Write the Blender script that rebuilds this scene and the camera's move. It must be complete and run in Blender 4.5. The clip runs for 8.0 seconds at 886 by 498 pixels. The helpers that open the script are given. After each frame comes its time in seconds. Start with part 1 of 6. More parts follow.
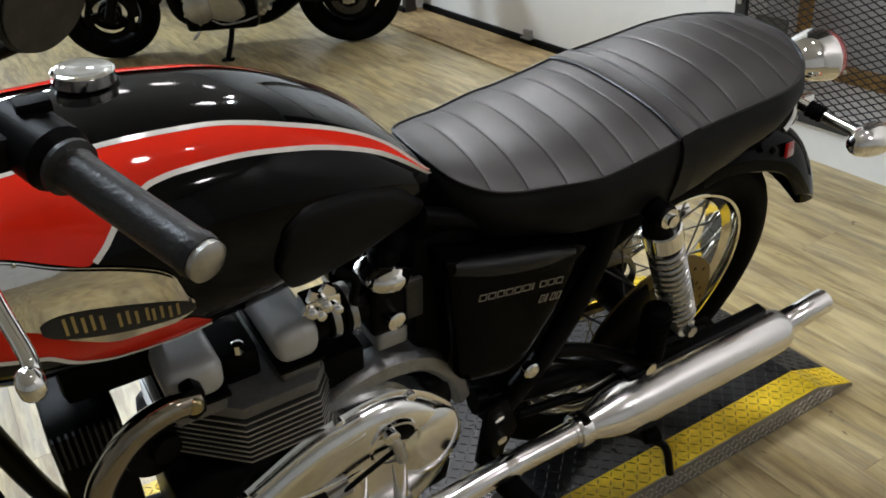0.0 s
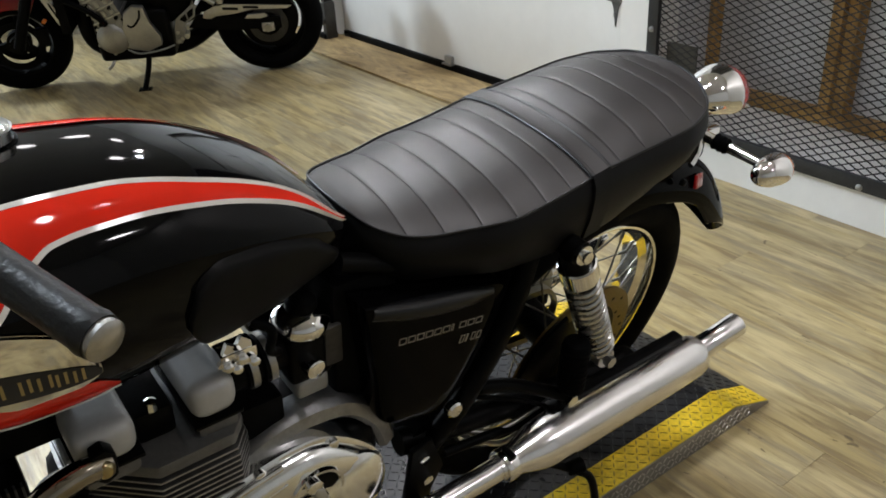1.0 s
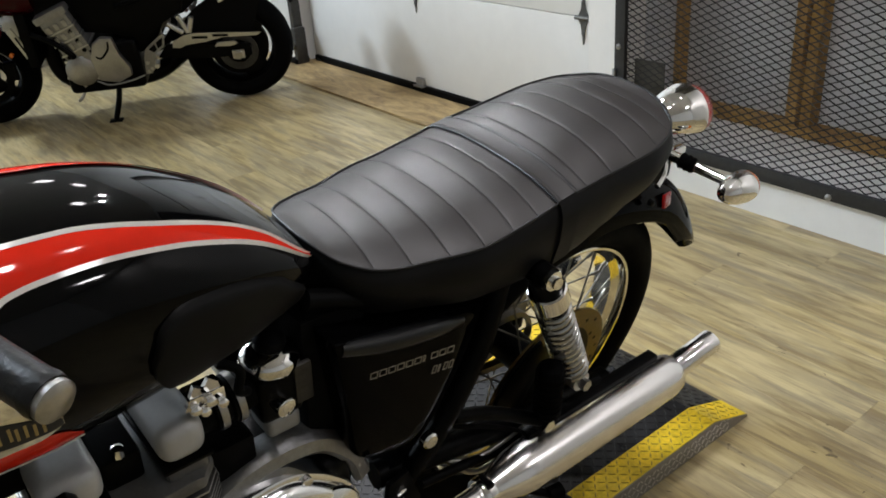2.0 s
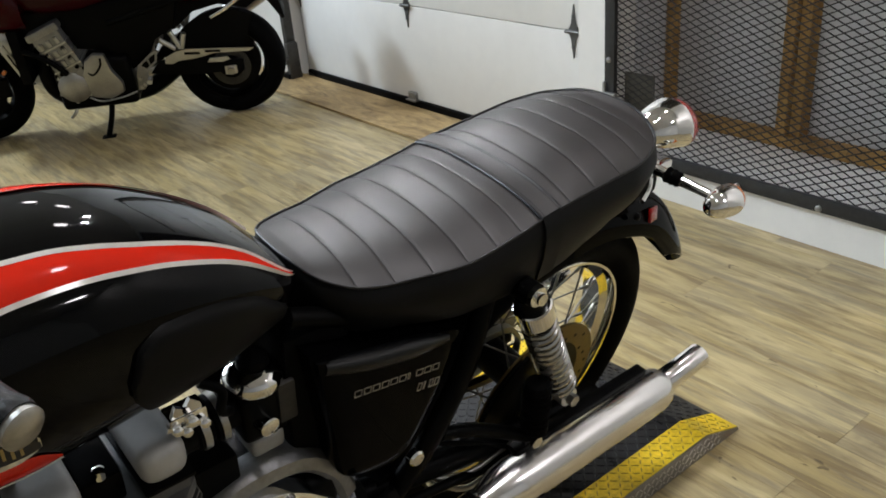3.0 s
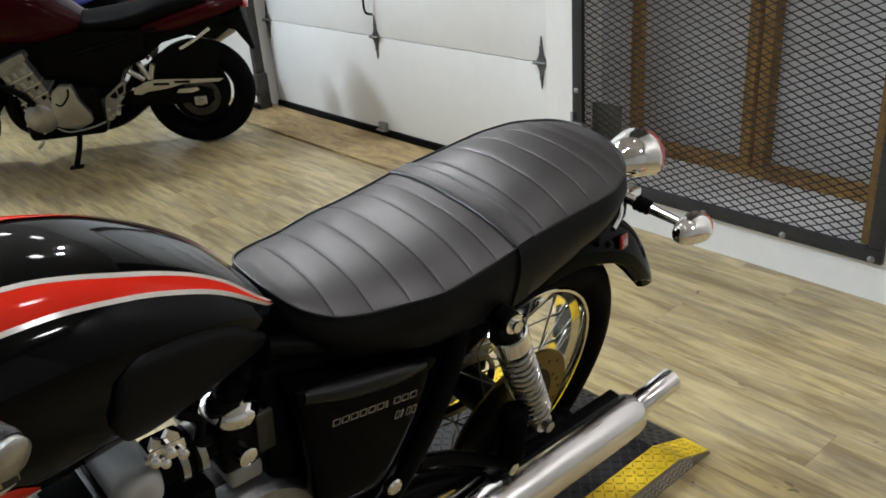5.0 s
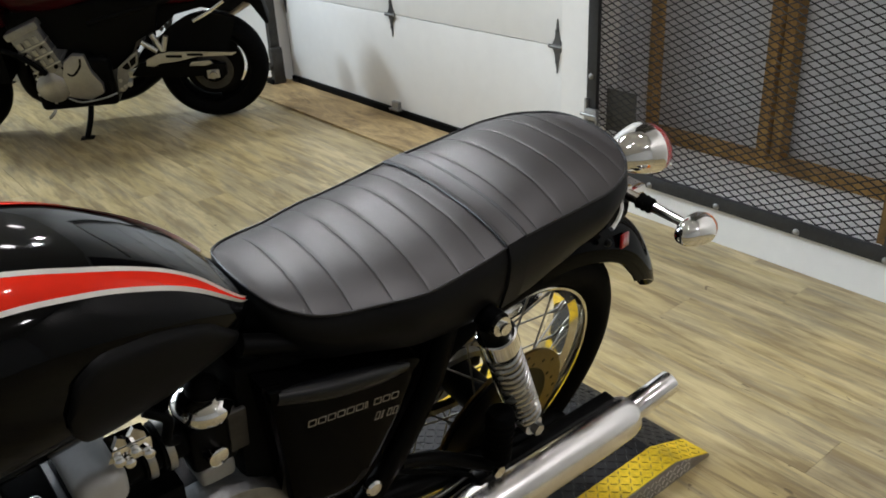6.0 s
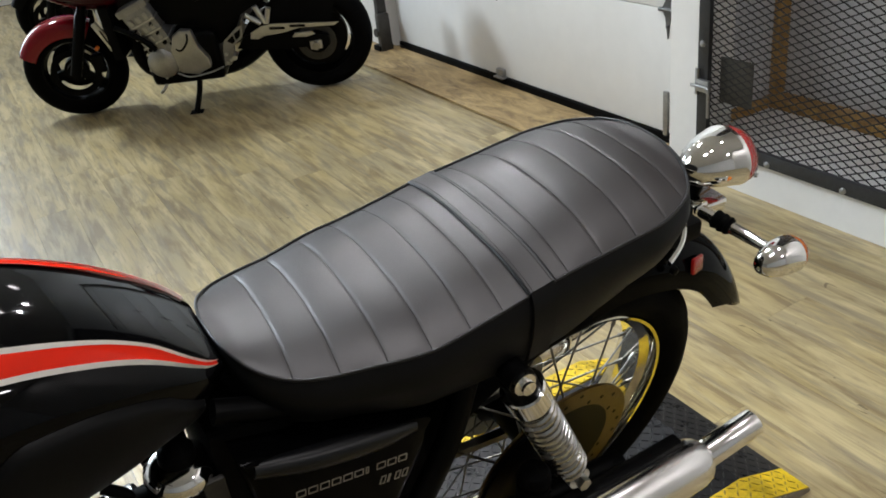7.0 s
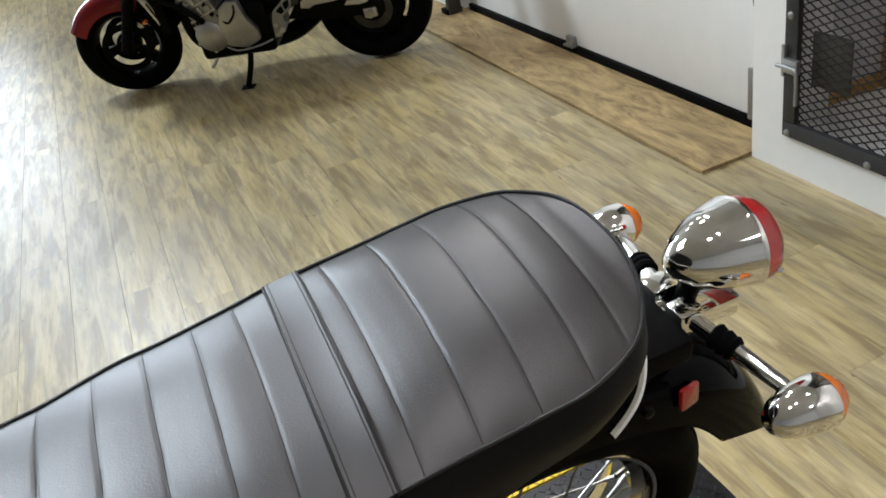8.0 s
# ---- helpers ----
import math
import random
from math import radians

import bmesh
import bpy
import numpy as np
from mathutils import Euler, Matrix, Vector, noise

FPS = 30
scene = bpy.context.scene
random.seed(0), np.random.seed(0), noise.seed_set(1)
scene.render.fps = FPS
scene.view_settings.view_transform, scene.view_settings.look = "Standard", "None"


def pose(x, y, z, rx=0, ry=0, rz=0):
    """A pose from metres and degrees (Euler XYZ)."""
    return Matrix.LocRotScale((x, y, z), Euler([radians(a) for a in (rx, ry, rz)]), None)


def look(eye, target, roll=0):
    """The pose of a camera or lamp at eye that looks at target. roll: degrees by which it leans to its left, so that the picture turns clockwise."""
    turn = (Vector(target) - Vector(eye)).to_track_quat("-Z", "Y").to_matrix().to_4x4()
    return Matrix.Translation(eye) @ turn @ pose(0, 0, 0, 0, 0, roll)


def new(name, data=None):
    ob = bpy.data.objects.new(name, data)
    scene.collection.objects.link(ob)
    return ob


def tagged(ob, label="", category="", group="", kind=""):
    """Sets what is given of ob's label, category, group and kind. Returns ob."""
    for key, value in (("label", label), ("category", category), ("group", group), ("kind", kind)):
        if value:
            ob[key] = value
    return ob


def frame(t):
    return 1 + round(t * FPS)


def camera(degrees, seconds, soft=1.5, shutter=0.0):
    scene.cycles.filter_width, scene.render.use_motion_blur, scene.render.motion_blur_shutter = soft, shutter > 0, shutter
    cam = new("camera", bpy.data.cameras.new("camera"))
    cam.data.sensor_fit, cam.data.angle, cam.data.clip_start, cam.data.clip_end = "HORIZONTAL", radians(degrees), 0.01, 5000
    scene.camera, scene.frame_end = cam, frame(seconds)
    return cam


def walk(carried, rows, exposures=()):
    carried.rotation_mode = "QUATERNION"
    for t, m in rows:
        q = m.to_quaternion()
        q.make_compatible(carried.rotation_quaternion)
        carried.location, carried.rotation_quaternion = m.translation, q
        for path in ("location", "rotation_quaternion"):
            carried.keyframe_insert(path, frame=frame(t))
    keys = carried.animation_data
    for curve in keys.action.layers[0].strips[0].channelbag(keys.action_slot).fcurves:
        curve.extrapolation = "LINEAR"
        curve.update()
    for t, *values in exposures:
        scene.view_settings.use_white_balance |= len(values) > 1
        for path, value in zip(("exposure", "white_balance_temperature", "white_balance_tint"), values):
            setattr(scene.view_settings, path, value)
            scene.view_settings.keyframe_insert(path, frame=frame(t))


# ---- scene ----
cam = camera(55.6, 8.0, soft=1.75)
PATH = [
    (0, (0.103, 0.065, 1.21), (0.962, 1.583, 0.231), -4.4),
    (0.5, (0.12, 0.061, 1.242), (1.066, 1.557, 0.312), -4.5),
    (1, (0.126, 0.066, 1.236), (1.135, 1.51, 0.287), -3.5),
    (2.5, (0.157, 0.061, 1.252), (1.226, 1.495, 0.356), -5.2),
    (3, (0.162, 0.056, 1.252), (1.235, 1.49, 0.363), -5.1),
    (3.5, (0.163, 0.054, 1.251), (1.252, 1.483, 0.373), -4.8),
    (4, (0.155, 0.055, 1.25), (1.243, 1.483, 0.368), -4.5),
    (4.5, (0.147, 0.053, 1.251), (1.239, 1.484, 0.379), -5.0),
    (5, (0.147, 0.052, 1.258), (1.299, 1.459, 0.425), -4.5),
    (5.2, (0.15, 0.053, 1.257), (1.32, 1.45, 0.433), -4.5),
    (6.5, (0.293, 0.08, 1.271), (1.285, 1.548, 0.341), -4.0),
    (7, (0.429, 0.123, 1.281), (1.24, 1.684, 0.329), -7.6),
    (7.5, (0.62, 0.235, 1.246), (1.392, 1.819, 0.299), -4.5),
    (8, (0.831, 0.341, 1.242), (1.361, 1.978, 0.223), -11.7),
]
walk(cam, [(t, look(eye, target, roll)) for t, eye, target, roll in PATH])

# ---- light ----
world = bpy.data.worlds.new("world")
scene.world = world
world.use_nodes = True
world.node_tree.nodes["Background"].inputs[0].default_value = (0.8, 0.85, 0.9, 1)
world.node_tree.nodes["Background"].inputs[1].default_value = 0.02
scene.view_settings.exposure = -0.30

# ---- materials ----
def nodes_of(name):
    m = bpy.data.materials.new(name)
    m.use_nodes = True
    nt = m.node_tree
    return m, nt, nt.nodes["Principled BSDF"]


def paint(name, colour, rough=0.4, metal=0.0, var=0.15, scale=20.0, bump=0.0, bscale=200.0, coat=0.0, spec=0.5, rvar=0.1, streak=(1, 1, 1)):
    """Principled surface with colour and gloss that vary at two scales, and a fine relief."""
    m, nt, b = nodes_of(name)
    co = nt.nodes.new("ShaderNodeTexCoord")
    mp = nt.nodes.new("ShaderNodeMapping")
    mp.inputs["Scale"].default_value = streak
    nt.links.new(co.outputs["Object"], mp.inputs[0])
    n1, n2 = nt.nodes.new("ShaderNodeTexNoise"), nt.nodes.new("ShaderNodeTexNoise")
    n1.inputs["Scale"].default_value, n2.inputs["Scale"].default_value = scale, scale * 7.3
    n1.inputs["Detail"].default_value = n2.inputs["Detail"].default_value = 4
    mix = nt.nodes.new("ShaderNodeMath")
    mix.operation = "MULTIPLY_ADD"
    mix.inputs[1].default_value = 0.4
    add = nt.nodes.new("ShaderNodeMath")
    add.operation = "MULTIPLY"
    add.inputs[1].default_value = 0.6
    for n in (n1, n2):
        nt.links.new(mp.outputs[0], n.inputs["Vector"])
    nt.links.new(n1.outputs[0], add.inputs[0])
    nt.links.new(n2.outputs[0], mix.inputs[0])
    nt.links.new(add.outputs[0], mix.inputs[2])
    ramp = nt.nodes.new("ShaderNodeMapRange")
    ramp.inputs[1].default_value, ramp.inputs[2].default_value = 0.3, 0.7
    ramp.inputs[3].default_value, ramp.inputs[4].default_value = 1 - var, 1 + var
    nt.links.new(mix.outputs[0], ramp.inputs[0])
    mul = nt.nodes.new("ShaderNodeVectorMath")
    mul.operation = "SCALE"
    mul.inputs[0].default_value = colour
    nt.links.new(ramp.outputs[0], mul.inputs["Scale"])
    nt.links.new(mul.outputs[0], b.inputs["Base Color"])
    rr = nt.nodes.new("ShaderNodeMapRange")
    rr.inputs[1].default_value, rr.inputs[2].default_value = 0.3, 0.7
    rr.inputs[3].default_value, rr.inputs[4].default_value = max(0.02, rough * (1 - rvar)), min(1, rough * (1 + rvar))
    nt.links.new(n1.outputs[0], rr.inputs[0])
    nt.links.new(rr.outputs[0], b.inputs["Roughness"])
    b.inputs["Metallic"].default_value = metal
    b.inputs["Coat Weight"].default_value = coat
    b.inputs["Coat Roughness"].default_value = 0.03
    b.inputs["Specular IOR Level"].default_value = spec
    if bump:
        n3 = nt.nodes.new("ShaderNodeTexNoise")
        n3.inputs["Scale"].default_value, n3.inputs["Detail"].default_value = bscale, 5
        nt.links.new(mp.outputs[0], n3.inputs["Vector"])
        bp = nt.nodes.new("ShaderNodeBump")
        bp.inputs["Strength"].default_value, bp.inputs["Distance"].default_value = bump, 0.002
        nt.links.new(n3.outputs[0], bp.inputs["Height"])
        nt.links.new(bp.outputs[0], b.inputs["Normal"])
    return m


def lens_mat(name, colour, rough=0.08):
    m, nt, b = nodes_of(name)
    b.inputs["Base Color"].default_value = (*colour, 1)
    b.inputs["Roughness"].default_value = rough
    b.inputs["Transmission Weight"].default_value = 0.35
    b.inputs["Coat Weight"].default_value = 0.6
    w = nt.nodes.new("ShaderNodeTexWave")
    w.inputs["Scale"].default_value = 60
    bp = nt.nodes.new("ShaderNodeBump")
    bp.inputs["Strength"].default_value = 0.15
    nt.links.new(w.outputs[0], bp.inputs["Height"])
    nt.links.new(bp.outputs[0], b.inputs["Normal"])
    return m


CHROME = paint("chrome", (0.86, 0.85, 0.83), 0.05, 1.0, 0.03, 12, rvar=0.4)
# Yellow tint puts the edge strip's reflection into the rim colour.
RIM_CHROME = paint("yellow_tint_chrome", (0.70, 0.66, 0.54), 0.07, 1.0, 0.15, 14, rvar=0.4)
SATIN_CHROME = paint("hazed_chrome", (0.88, 0.86, 0.85), 0.20, 1.0, 0.05, 12, 0.05, 200, rvar=0.3)
SPOKE_STEEL = paint("dull_spoke_steel", (0.22, 0.215, 0.20), 0.34, 1.0, 0.2, 30)
HEAT_NUT = paint("brass_nut", (0.46, 0.38, 0.20), 0.3, 1.0, 0.15, 40)
HEAT_CHROME = paint("heat_browned_chrome", (0.30, 0.265, 0.21), 0.12, 1.0, 0.22, 9, rvar=0.4)
POLISHED = paint("polished_alloy", (0.90, 0.90, 0.89), 0.17, 1.0, 0.05, 14, 0.04, 300, rvar=0.3)
ALLOY = paint("cast_alloy", (0.55, 0.55, 0.54), 0.38, 1.0, 0.12, 25, 0.25, 300)
CAST_LIGHT = paint("pale_cast_alloy", (0.40, 0.395, 0.38), 0.36, 0.85, 0.18, 22, 0.25, 200)
CAST_GREY = paint("dull_cast_alloy", (0.30, 0.30, 0.30), 0.42, 0.85, 0.22, 22, 0.3, 200)
COVER_GREY = paint("satin_grey_cover", (0.52, 0.52, 0.51), 0.42, 0.2, 0.08, 18, 0.15, 260)
HEAT_BLACK = paint("dark_track_steel", (0.055, 0.052, 0.047), 0.5, 0.6, 0.4, 14, 0.2, 120)
HINGE_RUST = paint("rusted_hinge_steel", (0.16, 0.095, 0.035), 0.6, 0.3, 0.5, 30, 0.3, 180)
LATCH_BOX = paint("dirty_dark_steel", (0.075, 0.068, 0.055), 0.55, 0.3, 0.4, 30, 0.3, 180)
FIN_BODY = paint("dark_barrel_paint", (0.045, 0.044, 0.042), 0.5, 0.2, 0.25, 25, 0.2, 260)
HEAD_GREY = paint("satin_head_paint", (0.135, 0.132, 0.126), 0.45, 0.3, 0.2, 22, 0.25, 220)
FIN_EDGE = paint("machined_fin_edge", (0.42, 0.41, 0.39), 0.4, 0.7, 0.2, 30)
HINGE_DARK = paint("dull_hinge_steel", (0.13, 0.13, 0.128), 0.45, 0.8, 0.25, 20, 0.1, 120)
ALLOY_DULL = paint("painted_alloy", (0.34, 0.34, 0.33), 0.48, 0.3, 0.12, 18, 0.2, 260)
BLACK_GLOSS = paint("black_gloss_paint", (0.0012, 0.0012, 0.0013), 0.05, 0.0, 0.2, 6, spec=0.05, rvar=0.3)
TANK_BLACK = paint("polished_black_paint", (0.0014, 0.0014, 0.0016), 0.05, 0.0, 0.2, 6, spec=0.16, rvar=0.3)
BLACK_SATIN = paint("black_satin_paint", (0.0026, 0.0026, 0.0026), 0.36, 0.0, 0.25, 14, 0.06, 300, spec=0.06)
BLACK_PLASTIC = paint("black_plastic", (0.0030, 0.0030, 0.0030), 0.55, 0.0, 0.25, 30, 0.2, 500, spec=0.05)
RUBBER = paint("tyre_rubber", (0.0024, 0.0024, 0.0024), 0.72, 0.0, 0.3, 18, 0.3, 240, spec=0.03)
# Lighter, bluer and shinier than the panel: the ledge's highlight put into its paint.
LEDGE_BLACK = paint("highlit_ledge_black", (0.004, 0.0042, 0.0046), 0.30, 0.0, 0.2, 14, spec=0.35)
KNEE_RUBBER = paint("knee_rubber", (0.006, 0.006, 0.006), 0.42, 0.0, 0.2, 30, 0.10, 500, spec=0.10)
GRIP_RUBBER = paint("grip_rubber", (0.006, 0.006, 0.006), 0.36, 0.0, 0.35, 30, 0.3, 240, spec=0.4)
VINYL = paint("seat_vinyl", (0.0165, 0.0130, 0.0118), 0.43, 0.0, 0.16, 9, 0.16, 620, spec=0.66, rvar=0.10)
PIPING = paint("seat_piping", (0.008, 0.0076, 0.0072), 0.42, 0.0, 0.2, 40, spec=0.36)
SEAM = paint("seat_thread", (0.022, 0.020, 0.018), 0.6, 0.0, 0.25, 300, spec=0.3)
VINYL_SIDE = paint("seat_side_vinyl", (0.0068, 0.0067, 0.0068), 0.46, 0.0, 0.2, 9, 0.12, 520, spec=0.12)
RED_PAINT = paint("red_gloss_paint", (0.78, 0.026, 0.010), 0.055, 0.0, 0.06, 8, spec=0.3)
CREAM_LINE = paint("cream_pinstripe", (0.86, 0.83, 0.77), 0.12, 0.0, 0.06, 30, spec=0.4)
GOLD = paint("gold_lettering", (0.50, 0.41, 0.22), 0.3, 1.0, 0.1, 60)
STEEL = paint("worn_steel", (0.42, 0.41, 0.39), 0.35, 1.0, 0.2, 30, 0.15, 200)
RUST_STEEL = paint("stained_disc_steel", (0.12, 0.082, 0.032), 0.34, 1.0, 0.3, 40, 0.15, 300)
ZINC = paint("galvanised_steel", (0.33, 0.33, 0.325), 0.42, 0.85, 0.25, 16, 0.1, 120)
DARK_STEEL = paint("dark_frame_steel", (0.030, 0.031, 0.033), 0.45, 0.3, 0.3, 12, 0.2, 180)
MESH_STEEL = paint("expanded_mesh_steel", (0.016, 0.015, 0.014), 0.55, 0.2, 0.4, 8, 0.2, 180)
WALL_WHITE = paint("white_wall_paint", (0.80, 0.79, 0.76), 0.55, 0.0, 0.04, 3, 0.25, 60)
DOOR_WHITE = paint("white_door_skin", (0.78, 0.78, 0.76), 0.42, 0.0, 0.04, 2, 0.12, 90)
GREY_PANEL = paint("grey_backing_board", (0.60, 0.60, 0.61), 0.6, 0.0, 0.12, 4, 0.2, 50)
CEIL_PAINT = paint("ceiling_paint", (0.66, 0.655, 0.64), 0.8, 0.0, 0.06, 3, 0.2, 40)
WALL_TAN = paint("pale_wall_paint", (0.62, 0.615, 0.60), 0.7, 0.0, 0.1, 3, 0.25, 60)
SPRING = paint("silver_spring", (0.48, 0.475, 0.465), 0.26, 0.95, 0.05, 30)
MUDGUARD_RED = paint("candy_red_paint", (0.19, 0.003, 0.008), 0.10, 0.0, 0.1, 8, spec=0.5)
YELLOW = paint("worn_yellow_paint", (0.66, 0.455, 0.012), 0.38, 0.0, 0.42, 16, 0.3, 150, rvar=0.3)
PLATE_BLACK = paint("black_tread_plate", (0.016, 0.016, 0.017), 0.34, 0.2, 0.3, 25, 0.15, 150, rvar=0.3, spec=0.4)
TREAD_WORN = paint("tread_worn_bright", (0.62, 0.60, 0.57), 0.32, 0.9, 0.15, 40)
TREAD_DIRTY = paint("dirty_yellow_tread", (0.30, 0.21, 0.02), 0.45, 0.0, 0.4, 40)
PLATE_BARE = paint("bare_tread_plate", (0.30, 0.29, 0.28), 0.36, 0.9, 0.2, 30, 0.2, 150)
RED_LENS = lens_mat("red_lens", (0.52, 0.012, 0.012))
AMBER_LENS = lens_mat("amber_lens", (0.90, 0.22, 0.015))
LETTER = paint("silver_lettering", (0.36, 0.335, 0.29), 0.35, 0.4, 0.05, 50)


def timber(name, colour, dark, rough=0.55, along=1, gloss_coat=0.0, wob=0.6):
    """Wood with long grain along one axis, knots and stains; each piece shifted and tinted by its own random number."""
    m, nt, b = nodes_of(name)
    L = nt.links.new
    co, info = nt.nodes.new("ShaderNodeTexCoord"), nt.nodes.new("ShaderNodeObjectInfo")
    geo = nt.nodes.new("ShaderNodeNewGeometry")
    off = nt.nodes.new("ShaderNodeVectorMath")
    off.operation = "SCALE"
    off.inputs[0].default_value = (37.0, 91.0, 13.0)
    L(info.outputs["Random"], off.inputs["Scale"])
    add = nt.nodes.new("ShaderNodeVectorMath")
    L(geo.outputs["Position"], add.inputs[0])
    L(off.outputs[0], add.inputs[1])

    def noise_of(scale, detail, stretch):
        mp = nt.nodes.new("ShaderNodeMapping")
        v = [1, 1, 1]
        v[along] = stretch
        mp.inputs["Scale"].default_value = v
        L(add.outputs[0], mp.inputs[0])
        n = nt.nodes.new("ShaderNodeTexNoise")
        n.inputs["Scale"].default_value, n.inputs["Detail"].default_value = scale, detail
        n.inputs["Distortion"].default_value = wob
        L(mp.outputs[0], n.inputs["Vector"])
        return n
    broad, streak, grain = noise_of(9.0, 5, 0.28), noise_of(34.0, 4, 0.14), noise_of(150.0, 3, 0.05)
    knot = noise_of(17.0, 1, 0.6)

    def ramp(src, lo, hi, a, z):
        r = nt.nodes.new("ShaderNodeMapRange")
        r.inputs[1].default_value, r.inputs[2].default_value, r.inputs[3].default_value, r.inputs[4].default_value = lo, hi, a, z
        L(src, r.inputs[0])
        return r.outputs[0]

    def mixc(fac, a, c):
        x = nt.nodes.new("ShaderNodeMix")
        x.data_type = "RGBA"
        L(fac, x.inputs[0])
        for i, v in ((6, a), (7, c)):
            if isinstance(v, tuple):
                x.inputs[i].default_value = (*v, 1)
            else:
                L(v, x.inputs[i])
        return x.outputs[2]
    c = mixc(ramp(broad.outputs[0], 0.36, 0.64, 0.0, 1.0), dark, colour)
    pale = tuple(min(1, k * 1.28 + 0.02) for k in colour)
    c = mixc(ramp(streak.outputs[0], 0.46, 0.68, 0.0, 0.40), c, pale)
    c = mixc(ramp(grain.outputs[0], 0.48, 0.70, 0.0, 0.45), c, tuple(k * 0.62 for k in dark))
    grime = noise_of(60.0, 6, 0.5)
    c = mixc(ramp(grime.outputs[0], 0.60, 0.74, 0.0, 0.55), c, tuple(k * 0.6 for k in dark))
    c = mixc(ramp(knot.outputs[0], 0.73, 0.80, 0.0, 0.6), c, tuple(k * 0.4 for k in dark))
    tint = nt.nodes.new("ShaderNodeVectorMath")
    tint.operation = "SCALE"
    L(c, tint.inputs[0])
    L(ramp(info.outputs["Random"], 0, 1, 0.86, 1.12), tint.inputs["Scale"])
    L(tint.outputs[0], b.inputs["Base Color"])
    L(ramp(streak.outputs[0], 0.3, 0.7, rough * 0.85, rough * 1.2), b.inputs["Roughness"])
    b.inputs["Coat Weight"].default_value = gloss_coat
    b.inputs["Coat Roughness"].default_value = 0.25
    bp = nt.nodes.new("ShaderNodeBump")
    bp.inputs["Strength"].default_value, bp.inputs["Distance"].default_value = 0.18, 0.002
    L(grain.outputs[0], bp.inputs["Height"])
    L(bp.outputs[0], b.inputs["Normal"])
    return m




def vinyl_plank():
    """Printed vinyl plank: yellow-beige boards with short grey and brown streaks, scuffs and small dark nicks."""
    m, nt, b = nodes_of("vinyl_plank")
    L = nt.links.new
    info, geo = nt.nodes.new("ShaderNodeObjectInfo"), nt.nodes.new("ShaderNodeNewGeometry")
    off = nt.nodes.new("ShaderNodeVectorMath")
    off.operation = "SCALE"
    off.inputs[0].default_value = (37.0, 91.0, 13.0)
    L(info.outputs["Random"], off.inputs["Scale"])
    add = nt.nodes.new("ShaderNodeVectorMath")
    L(geo.outputs["Position"], add.inputs[0])
    L(off.outputs[0], add.inputs[1])

    def noise_of(scale, detail, stretch, wob=0.3, rough=0.55):
        mp = nt.nodes.new("ShaderNodeMapping")
        mp.inputs["Scale"].default_value = (1, stretch, 1)
        L(add.outputs[0], mp.inputs[0])
        n = nt.nodes.new("ShaderNodeTexNoise")
        n.inputs["Scale"].default_value, n.inputs["Detail"].default_value = scale, detail
        n.inputs["Distortion"].default_value, n.inputs["Roughness"].default_value = wob, rough
        L(mp.outputs[0], n.inputs["Vector"])
        return n.outputs[0]

    def ramp(src, lo, hi, a, z):
        r = nt.nodes.new("ShaderNodeMapRange")
        r.inputs[1].default_value, r.inputs[2].default_value, r.inputs[3].default_value, r.inputs[4].default_value = lo, hi, a, z
        L(src, r.inputs[0])
        return r.outputs[0]

    def mixc(fac, a, c):
        x = nt.nodes.new("ShaderNodeMix")
        x.data_type = "RGBA"
        L(fac, x.inputs[0])
        for i, v in ((6, a), (7, c)):
            if isinstance(v, tuple):
                x.inputs[i].default_value = (*v, 1)
            else:
                L(v, x.inputs[i])
        return x.outputs[2]
    c = mixc(ramp(noise_of(5.0, 3, 0.35), 0.40, 0.60, 0.0, 1.0), (0.43, 0.335, 0.155), (0.355, 0.290, 0.165))
    band = noise_of(25.0, 5, 0.12, 0.45, 0.62)
    c = mixc(ramp(band, 0.47, 0.60, 0.0, 0.78), c, (0.20, 0.145, 0.068))
    c = mixc(ramp(noise_of(19.0, 5, 0.14, 0.5, 0.62), 0.49, 0.62, 0.0, 0.68), c, (0.56, 0.455, 0.245))
    c = mixc(ramp(noise_of(40.0, 5, 0.10, 0.4, 0.6), 0.51, 0.65, 0.0, 0.66), c, (0.22, 0.185, 0.125))
    fine = noise_of(190.0, 3, 0.035, 0.1)
    c = mixc(ramp(fine, 0.52, 0.70, 0.0, 0.38), c, (0.16, 0.12, 0.06))
    c = mixc(ramp(noise_of(30.0, 2, 0.55, 1.2), 0.715, 0.755, 0.0, 0.75), c, (0.085, 0.06, 0.03))
    tint = nt.nodes.new("ShaderNodeVectorMath")
    tint.operation = "SCALE"
    L(c, tint.inputs[0])
    L(ramp(info.outputs["Random"], 0, 1, 0.91, 1.07), tint.inputs["Scale"])
    L(tint.outputs[0], b.inputs["Base Color"])
    L(ramp(band, 0.3, 0.7, 0.32, 0.44), b.inputs["Roughness"])
    bp = nt.nodes.new("ShaderNodeBump")
    bp.inputs["Strength"].default_value, bp.inputs["Distance"].default_value = 0.16, 0.002
    L(fine, bp.inputs["Height"])
    L(bp.outputs[0], b.inputs["Normal"])
    return m


PLANK = vinyl_plank()
PLYWOOD = timber("raw_plywood", (0.43, 0.305, 0.140), (0.17, 0.112, 0.048), 0.6, wob=2.6)
STUD = timber("pine_stud", (0.46, 0.265, 0.070), (0.26, 0.140, 0.036), 0.6, along=2)


